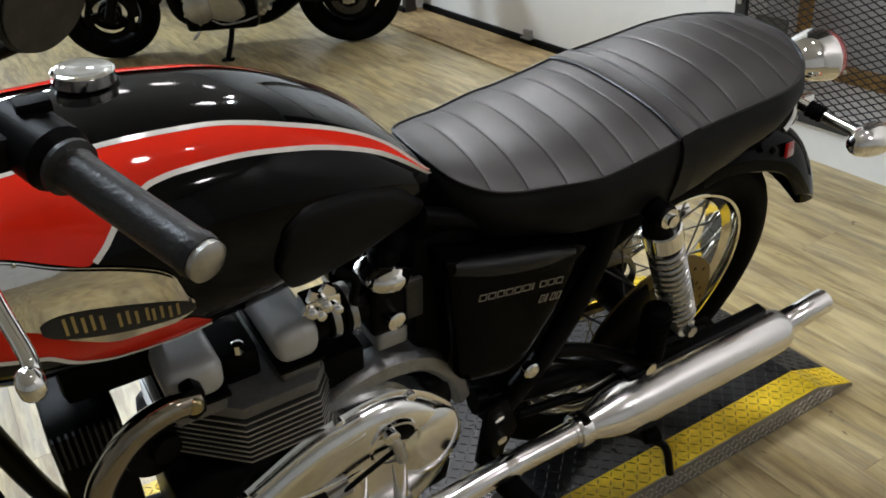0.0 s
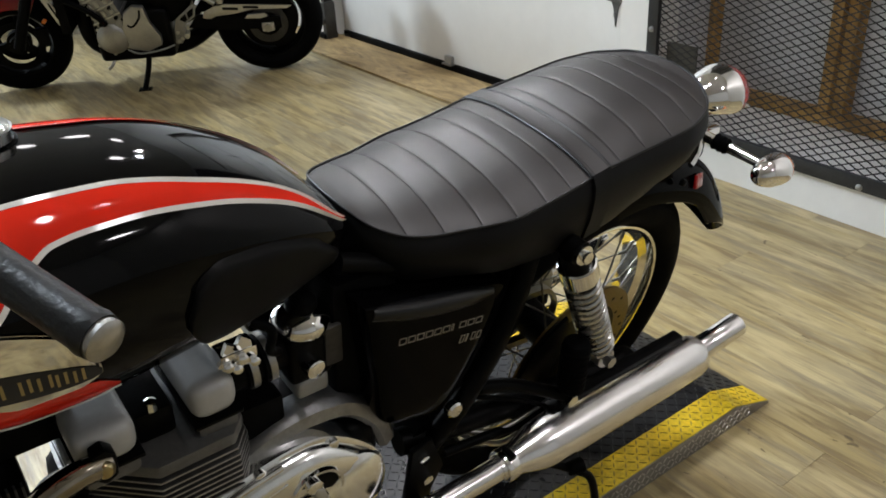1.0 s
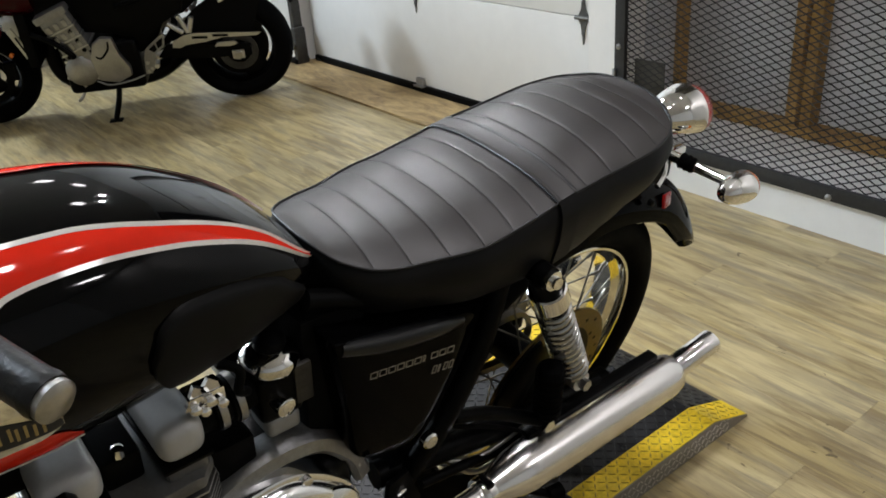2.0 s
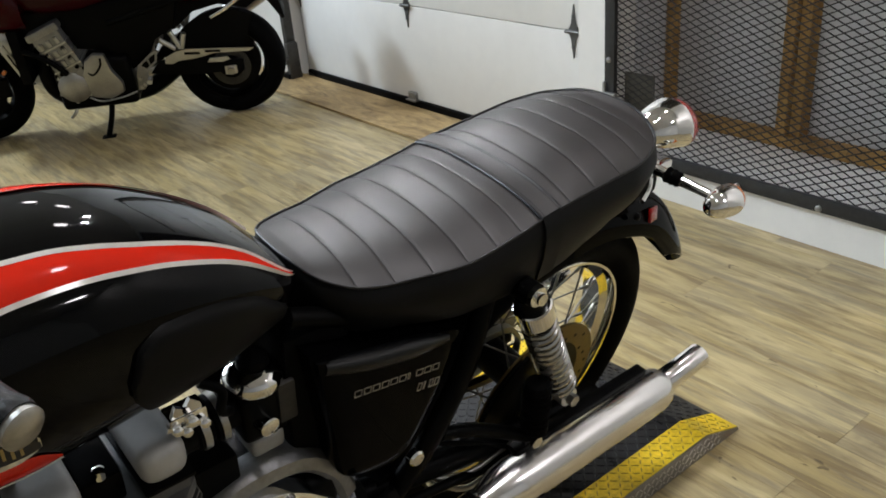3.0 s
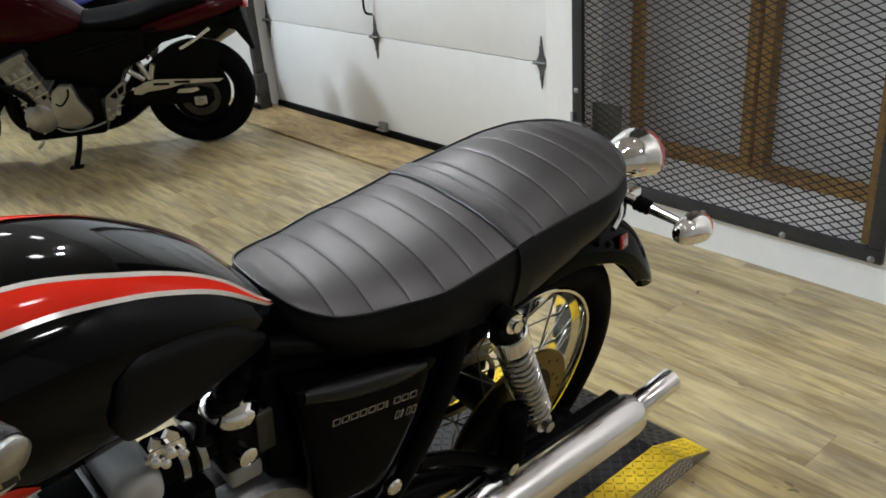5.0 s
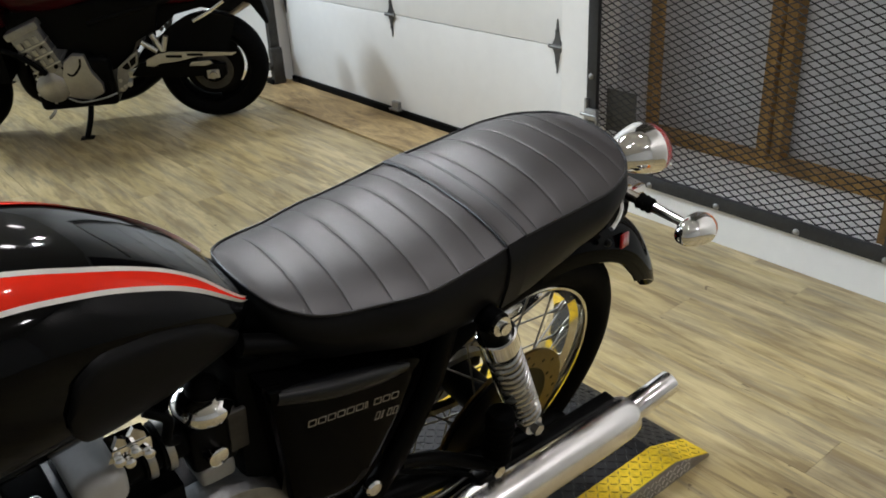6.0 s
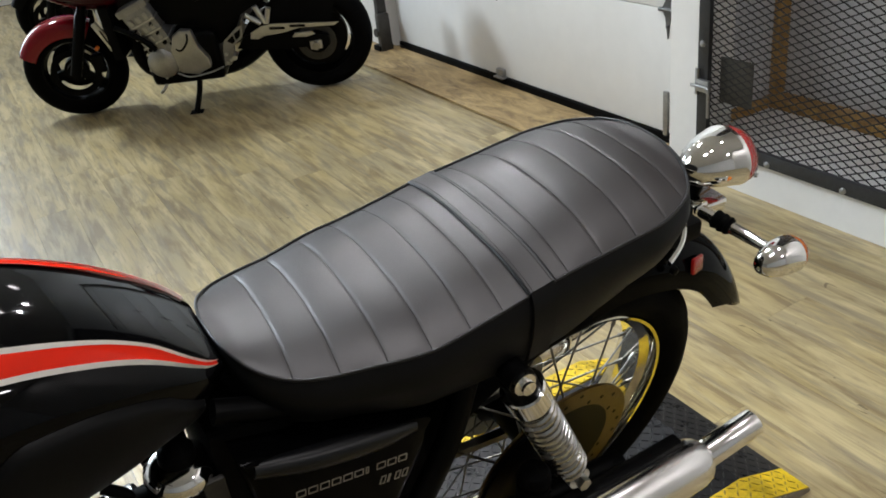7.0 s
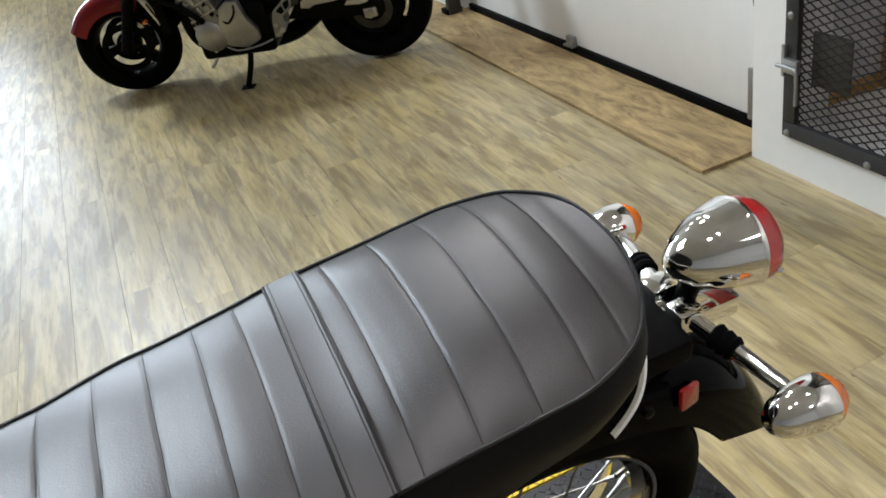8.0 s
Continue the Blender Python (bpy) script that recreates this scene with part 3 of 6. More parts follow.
def make_seat():
    crown, edge, half, base = seat_fn()
    lines = [0.605, 0.651, 0.700, 0.748, 0.796, 0.838] + [0.928, 0.977, 1.028, 1.076, 1.116]
    near_end, far_end = 1 - np.cos(np.linspace(0, math.pi / 2, 22)), np.sin(np.linspace(0, math.pi / 2, 20))
    us = np.concatenate((S_FRONT + 0.045 * near_end, np.arange(S_FRONT + 0.047, S_REAR - 0.031, 0.0020), S_REAR - 0.030 + 0.030 * far_end))
    us[0], us[-1] = S_FRONT + 1e-5, S_REAR - 1e-5
    ss = np.sin(np.linspace(-math.pi / 2, math.pi / 2, 41))

    def dome(u, s):
        return edge(u) + (crown(u) - edge(u)) * (1 - abs(s) ** 2.7)

    def top(u, s):
        skew = u - 0.004 * s - 0.004 * (1 - s * s)
        g = sum(math.exp(-((skew - l) / 0.0017) ** 2) for l in lines)
        near = min(abs(skew - l) for l in lines)
        puff = 0.0008 * min(1.0, near / 0.016) ** 0.6 * min(1.0, max(0.0, (abs(u - 0.889) - 0.026) / 0.030))
        fade = 1 - abs(s) ** 8
        return dome(u, s) + (puff - 0.0009 * g) * fade
    grid = [[(u, half(u) * s, top(u, s)) for s in ss] for u in us]
    seat = part("seat", loft(grid, False, False), VINYL, bike, "ribbed dark brown-black vinyl dual seat")
    rings = []
    for u in us[::2]:
        h, e, b = half(u), edge(u), base(u)
        q = []
        for sg in (-1, 1):
            side = [(u, sg * h, e - 0.001), (u, sg * (h + 0.006), e - 0.010), (u, sg * (h + 0.010), e - 0.026), (u, sg * (h + 0.008), (e + b) / 2), (u, sg * (h - 0.001), b + 0.016), (u, sg * max(0.0, h - 0.012), b)]
            q += side if sg < 0 else side[::-1]
        rings.append(q)
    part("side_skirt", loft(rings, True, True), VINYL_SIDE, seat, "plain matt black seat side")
    loop = [(u, -half(u) - 0.001, edge(u) + 0.0012) for u in us[::2]] + [(u, half(u) + 0.001, edge(u) + 0.0012) for u in us[::-2]]
    part("piping", tube(loop + loop[:1], 0.0019, 8), PIPING, seat, "black piping")
    for l in lines:
        part("seam", tube([(l + 0.004 * s + 0.004 * (1 - s * s), half(l) * s, top(l + 0.004 * s + 0.004 * (1 - s * s), s) + 0.0003) for s in ss[2:-2]], 0.0006, 5), SEAM, seat)
    # grab strap over the seat
    rings, sides = [], {-1: [], 1: []}
    for u, lift in ((0.873, 0.0004), (0.8735, 0.0042), (0.878, 0.0040), (0.889, 0.0034), (0.900, 0.0038), (0.9050, 0.0038), (0.9055, 0.0004)):
        e, h, b = edge(u), half(u), base(u)
        rings.append([(u + 0.004 * s, (h + 0.002) * s, dome(u, s) + lift) for s in ss])
        for sg in (-1, 1):
            sides[sg].append([(u + 0.004 * sg, sg * (h + 0.002), e + lift), (u + 0.006 * sg, sg * (h + 0.0075 + lift), e - 0.010), (u + 0.007 * sg, sg * (h + 0.0105 + lift), e - 0.026), (u + 0.007 * sg, sg * (h + 0.0085 + lift), (e + b) / 2), (u + 0.007 * sg, sg * (h + lift - 0.001), b + 0.014)])
    part("strap", loft(rings, False, False), VINYL, seat, "stitched vinyl grab strap")
    for sg in (-1, 1):
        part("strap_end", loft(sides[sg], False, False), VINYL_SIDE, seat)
    for du in (0.8765, 0.9025):
        part("stitching", tube([(du + 0.004 * s, (half(du) + 0.002) * s, dome(du, s) + 0.0040) for s in ss], 0.0006, 5), SEAM, seat)
    for du in (0.8722, 0.9065):
        part("strap_piping", tube([(du + 0.004 * s, (half(du) + 0.002) * s, dome(du, s) + 0.0022) for s in ss], 0.0019, 6), PIPING, seat)
    lip = [(u, -half(u) - 0.004, base(u) + 0.004) for u in us if u > 1.085]
    lip += [(u, half(u) + 0.004, base(u) + 0.004) for u in us[::-1] if u > 1.085]
    part("trim", tube(lip, 0.0045, 8), CHROME, seat, "chrome trim strip")
    return seat


make_seat()

# tank
t_top = curve_at([-0.09, -0.06, 0.0, 0.10, 0.20, 0.30, 0.37, 0.44, 0.49, 0.525, 0.545], [0.865, 0.893, 0.918, 0.930, 0.930, 0.920, 0.902, 0.868, 0.832, 0.798, 0.775])
t_half = curve_at([-0.09, -0.06, 0.0, 0.10, 0.20, 0.30, 0.40, 0.48, 0.525, 0.545], [0.060, 0.100, 0.132, 0.150, 0.150, 0.140, 0.122, 0.100, 0.082, 0.06])
t_mid = curve_at([-0.09, 0.0, 0.15, 0.30, 0.45, 0.545], [0.82, 0.815, 0.812, 0.808, 0.795, 0.765])
t_bot = curve_at([-0.09, 0.0, 0.10, 0.25, 0.40, 0.50, 0.545], [0.79, 0.715, 0.690, 0.686, 0.698, 0.722, 0.745])


def tank(u, a, out=0.0):
    """A point of the tank: a runs from 0 (ridge) over 90 (widest) to 180 (underside)."""
    s, c = math.sin(radians(abs(a))), math.cos(radians(a))
    h = t_half(u) + out
    v = h * s ** (0.80 if c >= 0 else 0.62)
    m = t_mid(u)
    w = m + (t_top(u) + out - m) * c ** 0.92 if c >= 0 else m - (m - t_bot(u) + out) * (-c) ** 0.8
    return (u, -v if a > 0 else v, w)


def tank_patch(edge0, edge1, u0, u1, out, nu=60, na=12, flip=1):
    rings = []
    for u in np.linspace(u0, u1, nu):
        a0, a1 = edge0(u), edge1(u)
        rings.append([tank(u, flip * (a0 + (a1 - a0) * k / (na - 1)), out) for k in range(na)])
    return loft(rings, False, False)


us = np.concatenate((np.linspace(-0.09, -0.05, 10), np.linspace(-0.045, 0.50, 60), np.linspace(0.505, 0.545, 12)))
tank_ob = part("fuel_tank", loft([[tank(u, a) for a in np.linspace(-180, 180, 73)[:-1]] for u in us]), TANK_BLACK, bike, "gloss black fuel tank with red and cream flash")
s_up = curve_at([-0.07, 0.0, 0.10, 0.20, 0.28, 0.33, 0.38, 0.43, 0.48, 0.515, 0.54], [44, 36, 30, 27, 27, 29.5, 32.5, 33.5, 37, 48, 58])
s_lo = curve_at([-0.07, 0.085, 0.128, 0.150, 0.165, 0.18, 0.20, 0.22, 0.25, 0.30, 0.36, 0.42, 0.47, 0.515, 0.54], [50, 62, 71, 75, 70, 62, 54, 48.5, 46.5, 45.7, 46.5, 47.5, 50, 58, 66])
l_up = curve_at([-0.07, 0.093, 0.124, 0.164, 0.20, 0.225, 0.245], [84, 91, 100, 108, 110, 113, 123])
l_lo = curve_at([-0.07, 0.093, 0.12, 0.16, 0.21, 0.245], [97, 107, 119, 130, 133, 127])
near_up = s_up
for flip in (1, -1):
    s_up = near_up if flip > 0 else (lambda u: near_up(u) - 13)
    part("red_flash", tank_patch(s_up, s_lo, -0.07, 0.54, 0.0012, 90, flip=flip), RED_PAINT, tank_ob, "red painted flash")
    part("red_flash", tank_patch(l_up, l_lo, -0.07, 0.245, 0.0012, 50, flip=flip), RED_PAINT, tank_ob, "red painted band")
    for f, u1 in ((s_up, 0.54), (s_lo, 0.54), (l_lo, 0.245)):
        u0 = 0.155 if f is s_lo else -0.07
        line = [tank(u, flip * f(u), 0.0012) for u in np.linspace(u0, u1, 110)]
        wide = []
        for i, p in enumerate(line):
            q, r = Vector(line[max(i - 1, 0)]), Vector(line[min(i + 1, 109)])
            tn = (r - q).normalized()
            nrm = Vector((0, p[1], (p[2] - 0.80))).normalized()
            sd = tn.cross(nrm).normalized()
            wide.append([Vector(p) + nrm * 0.0010 + sd * k for k in (-0.0026, 0.0, 0.0026)])
        part("pinstripe", loft(wide, False, False), CREAM_LINE, tank_ob, "cream pinstripe")
    pad0 = curve_at([0.318, 0.334, 0.365, 0.41, 0.465, 0.50, 0.515], [100, 86, 78.5, 78, 84, 96, 108])
    pad1 = curve_at([0.318, 0.334, 0.365, 0.41, 0.465, 0.50, 0.515], [108, 124, 130, 130, 126, 120, 110])
    pad = []
    for f in np.linspace(0, 1, 44):
        u = 0.318 + 0.197 * (1 - math.cos(math.pi * f)) / 2
        a0, a1 = pad0(u), pad1(u)
        row = []
        for k in np.linspace(0, 1, 21):
            rim_k = max(abs(2 * k - 1), abs(2 * f - 1)) ** 5
            row.append(tank(u, flip * (a0 + (a1 - a0) * k), 0.0005 + 0.0105 * (1 - rim_k) ** 0.55))
        pad.append(row)
    part("knee_pad", loft(pad, False, False), KNEE_RUBBER, tank_ob, "black rubber knee pad")
    b0 = curve_at([-0.07, 0.0, 0.085, 0.128, 0.184, 0.215, 0.226], [60, 57, 64, 73, 82, 90, 102])
    b1 = curve_at([-0.07, 0.0, 0.093, 0.124, 0.164, 0.205, 0.226], [62, 82, 92, 101, 108.5, 108.5, 105])
    badge = part("badge", tank_patch(b0, b1, -0.068, 0.225, 0.006, 50, 12, flip), CHROME, tank_ob, "chrome tank badge with dark inlay")
    part("rim", tank_patch(lambda u: b0(u) - 1, lambda u: b1(u) + 1, -0.069, 0.229, 0.003, 50, 12, flip), CHROME, badge)
    part("inlay", tank_patch(lambda u: 92.5 + (u - 0.105) * 73 - 4.6 * math.sqrt(max(0, 1 - ((u - 0.163) / 0.066) ** 2)), lambda u: 93.5 + (u - 0.105) * 73 + 5.6 * math.sqrt(max(0, 1 - ((u - 0.163) / 0.066) ** 2)), 0.098, 0.228, 0.0068, 40, 6, flip), DARK_STEEL, badge, "dark badge inlay")
    for i, wd in enumerate((0.0100, 0.0100, 0.0040, 0.0100, 0.0120, 0.0100, 0.0100)):
        x0 = 0.1155 + i * 0.0146
        mid, hh = 93.4 + (x0 - 0.1155) * 76, 2.9
        for xa, xb in ((x0, x0 + 0.0030),) if wd < 0.005 else ((x0, x0 + 0.0028), (x0 + wd - 0.0028, x0 + wd)):
            part("letter_bar", tank_patch(lambda u: mid - hh, lambda u: mid + hh, xa, xb, 0.0080, 3, 4, flip), GOLD, badge)
cap = part("filler_cap", lathe([(0, 0.023), (0.003, 0.027), (0.006, 0.0295), (0.017, 0.0295), (0.019, 0.027), (0.0195, 0.023), (0.0185, 0.021), (0.0200, 0.010), (0.0205, 0.0)], (0.207, 0.030, 0.926), (0.05, 0.03, 1), 36), CHROME, tank_ob, "chrome filler cap")
part("gasket", ring_band((0.207, 0.030, 0.925), (0, 0, 1), [(0, 0.022), (0.004, 0.022), (0.004, 0.032), (0, 0.032)], 32), BLACK_PLASTIC, cap)


# wheels
def wheel(at, R, rim_r, name, label):
    w = part(name, torus(at, (0, 1, 0), R - 0.0435, 0.0435, 96, 20, 1.40), RUBBER, bike, label)
    # tread blocks round the tyre
    V, Fc = [], []
    n = 90
    for i in range(n):
        a = 2 * math.pi * i / n
        for row, off in ((-0.030, 0.0), (0.0, 0.5), (0.030, 0.0)):
            b = a + off * 2 * math.pi / n
            k = len(V)
            for dr in (-0.004, 0.0012):
                for da, dv in ((-0.020, -0.012), (0.020, -0.008), (0.020, 0.012), (-0.020, 0.008)):
                    v = row + dv
                    rr = R - 0.0435 + 0.0435 * math.sqrt(max(0.0, 1 - (v / 0.0610) ** 2)) + dr
                    V.append((at[0] + rr * math.cos(b + da), at[1] + v, at[2] + rr * math.sin(b + da)))
            Fc += [(k + 4, k + 5, k + 6, k + 7)] + [(k + j, k + (j + 1) % 4, k + 4 + (j + 1) % 4, k + 4 + j) for j in range(4)]
    part("tread", (V, Fc), RUBBER, w, smooth=False)
    r = rim_r
    prof = [(-0.041, r + 0.005), (-0.044, r + 0.002), (-0.043, r - 0.003), (-0.036, r - 0.005), (-0.028, r - 0.006), (-0.020, r - 0.020), (0.020, r - 0.020), (0.028, r - 0.006), (0.036, r - 0.005), (0.043, r - 0.003), (0.044, r + 0.002), (0.041, r + 0.005), (0.03, r + 0.002), (-0.03, r + 0.002)]
    rim = part("rim", ring_band(at, (0, 1, 0), prof, 80), RIM_CHROME, w, "chrome wire wheel rim with a yellow reflection tinted in")
    # Hub coloured black for the shade it sits in.
    hub = part("hub", lathe([(-0.075, 0.02), (-0.072, 0.05), (-0.060, 0.052), (-0.050, 0.034), (0.050, 0.034), (0.060, 0.052), (0.072, 0.05), (0.075, 0.02)], at, (0, 1, 0), 32), BLACK_SATIN, w, "hub, blackened for the shade around it")
    for i in range(36):
        a = 2 * math.pi * i / 36
        s = -1 if i % 2 else 1
        tw = radians(38 if (i // 2) % 2 else -38)
        p0 = (at[0] + 0.047 * math.cos(a + tw * 1.6), s * 0.064, at[2] + 0.047 * math.sin(a + tw * 1.6))
        p1 = (at[0] + (r - 0.021) * math.cos(a), s * 0.010, at[2] + (r - 0.021) * math.sin(a))
        q1 = tuple(p0[k] + (p1[k] - p0[k]) * 0.93 for k in range(3))
        part("spoke", join(tube([p0, q1], 0.0018, 6), tube([q1, p1], 0.0032, 6)), SPOKE_STEEL, w)
    return w


O = (0.0, 0.0, 0.0)
rear = wheel(O, 0.332, 0.2514, "rear_wheel", "black tyre on a spoked chrome rim")
rear.matrix_basis = pose(0.999, 0.035, 0.3176, 8.75, 0, 3.4)
front = wheel((-0.485, 0.0, 0.325), 0.325, 0.246, "front_wheel", "black tyre on a spoked chrome rim")


def disc(at, v, R, holes=28):
    bm_prof = [(-0.0025, R - 0.040), (0.0025, R - 0.040), (0.0025, R), (-0.0025, R)]
    g = [ring_band((at[0], v, at[2]), (0, 1, 0), bm_prof, 72)]
    d = part("brake_disc", g[0], RUST_STEEL, rear, "brown-stained drilled brake disc")
    for i in range(holes):
        a = 2 * math.pi * i / holes
        rr = R - 0.013 - 0.010 * (i % 3)
        part("drill_hole", lathe([(0, 0.0038), (0.0005, 0.0038)], (at[0] + rr * math.cos(a), v - 0.0031, at[2] + rr * math.sin(a)), (0, 1, 0), 8), BLACK_SATIN, d)
    part("carrier", lathe([(-0.003, R - 0.039), (0.003, R - 0.039)], (at[0], v + 0.0005, at[2]), (0, 1, 0), 40), BLACK_SATIN, d, "black disc carrier")


disc(O, -0.072, 0.148)
shield = [(r * math.cos(a), r * math.sin(a)) for r, lo, hi in ((0.157, 2.0, 5.3), (0.070, 5.3, 2.0)) for a in np.linspace(lo, hi, 22)]
part("disc_shield", slab(shield, 1, -0.088, -0.081, 0.002), BLACK_SATIN, rear, "black caliper bracket over the disc")
part("axle", lathe([(0, 0.012), (0.27, 0.012)], (0, -0.150, 0), (0, 1, 0), 14), STEEL, rear)
part("axle_nut", lathe([(0, 0.02), (0.014, 0.02)], (0, -0.164, 0), (0, 1, 0), 6), STEEL, rear)

# swing arm, frame, guard
for s in (-1, 1):
    part("swingarm_leg", bent([(0.60, s * 0.085, 0.375), (0.75, s * 0.098, 0.357), (0.90, s * 0.108, 0.335), (1.06, s * 0.110, 0.318)], 0.021, 20), BLACK_SATIN, bike)
    part("axle_plate", block(0.97, 1.075, s * 0.11 - 0.014, s * 0.11 + 0.014, 0.298, 0.338, 0.006), BLACK_SATIN, bike)
    part("frame_tube", bent([(0.52, s * 0.075, 0.725), (0.70, s * 0.095, 0.665), (0.85, s * 0.105, 0.655), (1.02, s * 0.100, 0.675), (1.13, s * 0.075, 0.700)], 0.014, 24), BLACK_SATIN, bike)
    part("frame_stay", bent([(0.805, s * 0.108, 0.655), (0.765, s * 0.118, 0.56), (0.70, s * 0.118, 0.45), (0.640, s * 0.105, 0.36)], 0.0165, 20), BLACK_SATIN, bike)
    part("down_tube", bent([(-0.09, s * 0.02, 0.80), (-0.02, s * 0.06, 0.62), (0.04, s * 0.12, 0.30), (0.12, s * 0.13, 0.20), (0.40, s * 0.13, 0.185), (0.60, s * 0.11, 0.22), (0.64, s * 0.105, 0.36)], 0.016, 40), BLACK_SATIN, bike)
part("cross_tube", tube([(0.64, -0.10, 0.375), (0.64, 0.10, 0.375)], 0.026, 14), BLACK_SATIN, bike)


def guard(at, radius, a0, a1, half, drop, name, mat, cut=0.0):
    rings = []
    for f in np.linspace(0, 1, 48):
        r, rr = [], []
        for k in np.linspace(-1, 1, 17):
            a = radians(a0 + (a1 - a0) * f + cut * abs(k) ** 1.4 * (1 - f))
            R = radius(math.degrees(a)) - drop * abs(k) ** 2.2
            for lst, d, sq in ((r, 0.0, 1.0), (rr, 0.003, 0.965)):
                lst.append((at[0] + (R - d) * math.cos(a), at[1] + half * sq * math.sin(k * math.pi / 2), at[2] + (R - d) * math.sin(a)))
        rings.append(r + rr[::-1])
    return part(name, loft(rings, True, True), mat, bike, "gloss black mudguard")


rg = guard(AX, curve_at([0, 40, 60, 90], [0.416, 0.414, 0.385, 0.340]), 12, 88, 0.067, 0.075, "rear_mudguard", BLACK_GLOSS, 20)
guard((-0.485, 0, 0.325), lambda a: 0.362, 40, 200, 0.066, 0.055, "front_mudguard", BLACK_GLOSS)
part("reflector", moved(geo_of(block(-0.0135, 0.0135, -0.006, 0.0, -0.0125, 0.0125, 0.0025)), pose(1.229, -0.0610, 0.602, -10, 8, 14)), RED_LENS, rg, "small square red side reflector")
part("bolt", lathe([(0, 0.007), (0.006, 0.006), (0.008, 0)], (1.172, -0.071, 0.622), (0, -1, 0), 10), BLACK_SATIN, rg)

# dampers
for s in (-1, 1):
    top_p, bot_p = Vector((0.843, s * 0.150, 0.662)), Vector((0.949, s * 0.145, 0.414))
    ax = (bot_p - top_p).normalized()
    ln = (bot_p - top_p).length
    sh = part("shock_absorber", lathe([(0, 0.012), (0.002, 0.020), (0.05, 0.022), (0.052, 0.018), (ln - 0.02, 0.017), (ln - 0.01, 0.012)], top_p + ax * 0.0, ax, 20), BLACK_SATIN, bike, "shock absorber with chrome spring")
    part("top_cap", lathe([(0.028, 0.0262), (0.030, 0.0285), (0.060, 0.0285), (0.062, 0.0255)], top_p, ax, 28), CHROME, sh, "chrome spring cap")
    side = ax.orthogonal().normalized()
    oth = ax.cross(side)
    path = []
    turns, c0, c1 = 13.0, 0.066, ln - 0.030
    for k in range(int(turns * 18) + 1):
        f = k / (turns * 18)
        a = 2 * math.pi * turns * f
        path.append(top_p + ax * (c0 + (c1 - c0) * f) + (side * math.cos(a) + oth * math.sin(a)) * 0.0228)
    part("spring", tube(path, 0.0048, 8), SPRING, sh, "bright coil spring")
    part("lower_eye", lathe([(-0.014, 0.017), (0.014, 0.017)], bot_p, (0, 1, 0), 18), ALLOY, sh)
    part("upper_eye", lathe([(-0.016, 0.0175), (0.016, 0.0175)], top_p + ax * -0.004, (0, 1, 0), 20), BLACK_SATIN, sh)
    part("mount_bolt", lathe([(0, 0.015), (0.006, 0.015), (0.007, 0.009), (0.014, 0.009), (0.015, 0)], top_p + Vector((0, s * 0.017, 0)) - ax * 0.004, (0, s, 0), 14), CHROME, sh, "chrome dome nut")
    part("lower_bolt", lathe([(0, 0.010), (0.012, 0.010)], bot_p + Vector((0, s * 0.015, 0)), (0, s, 0), 6), STEEL, sh)

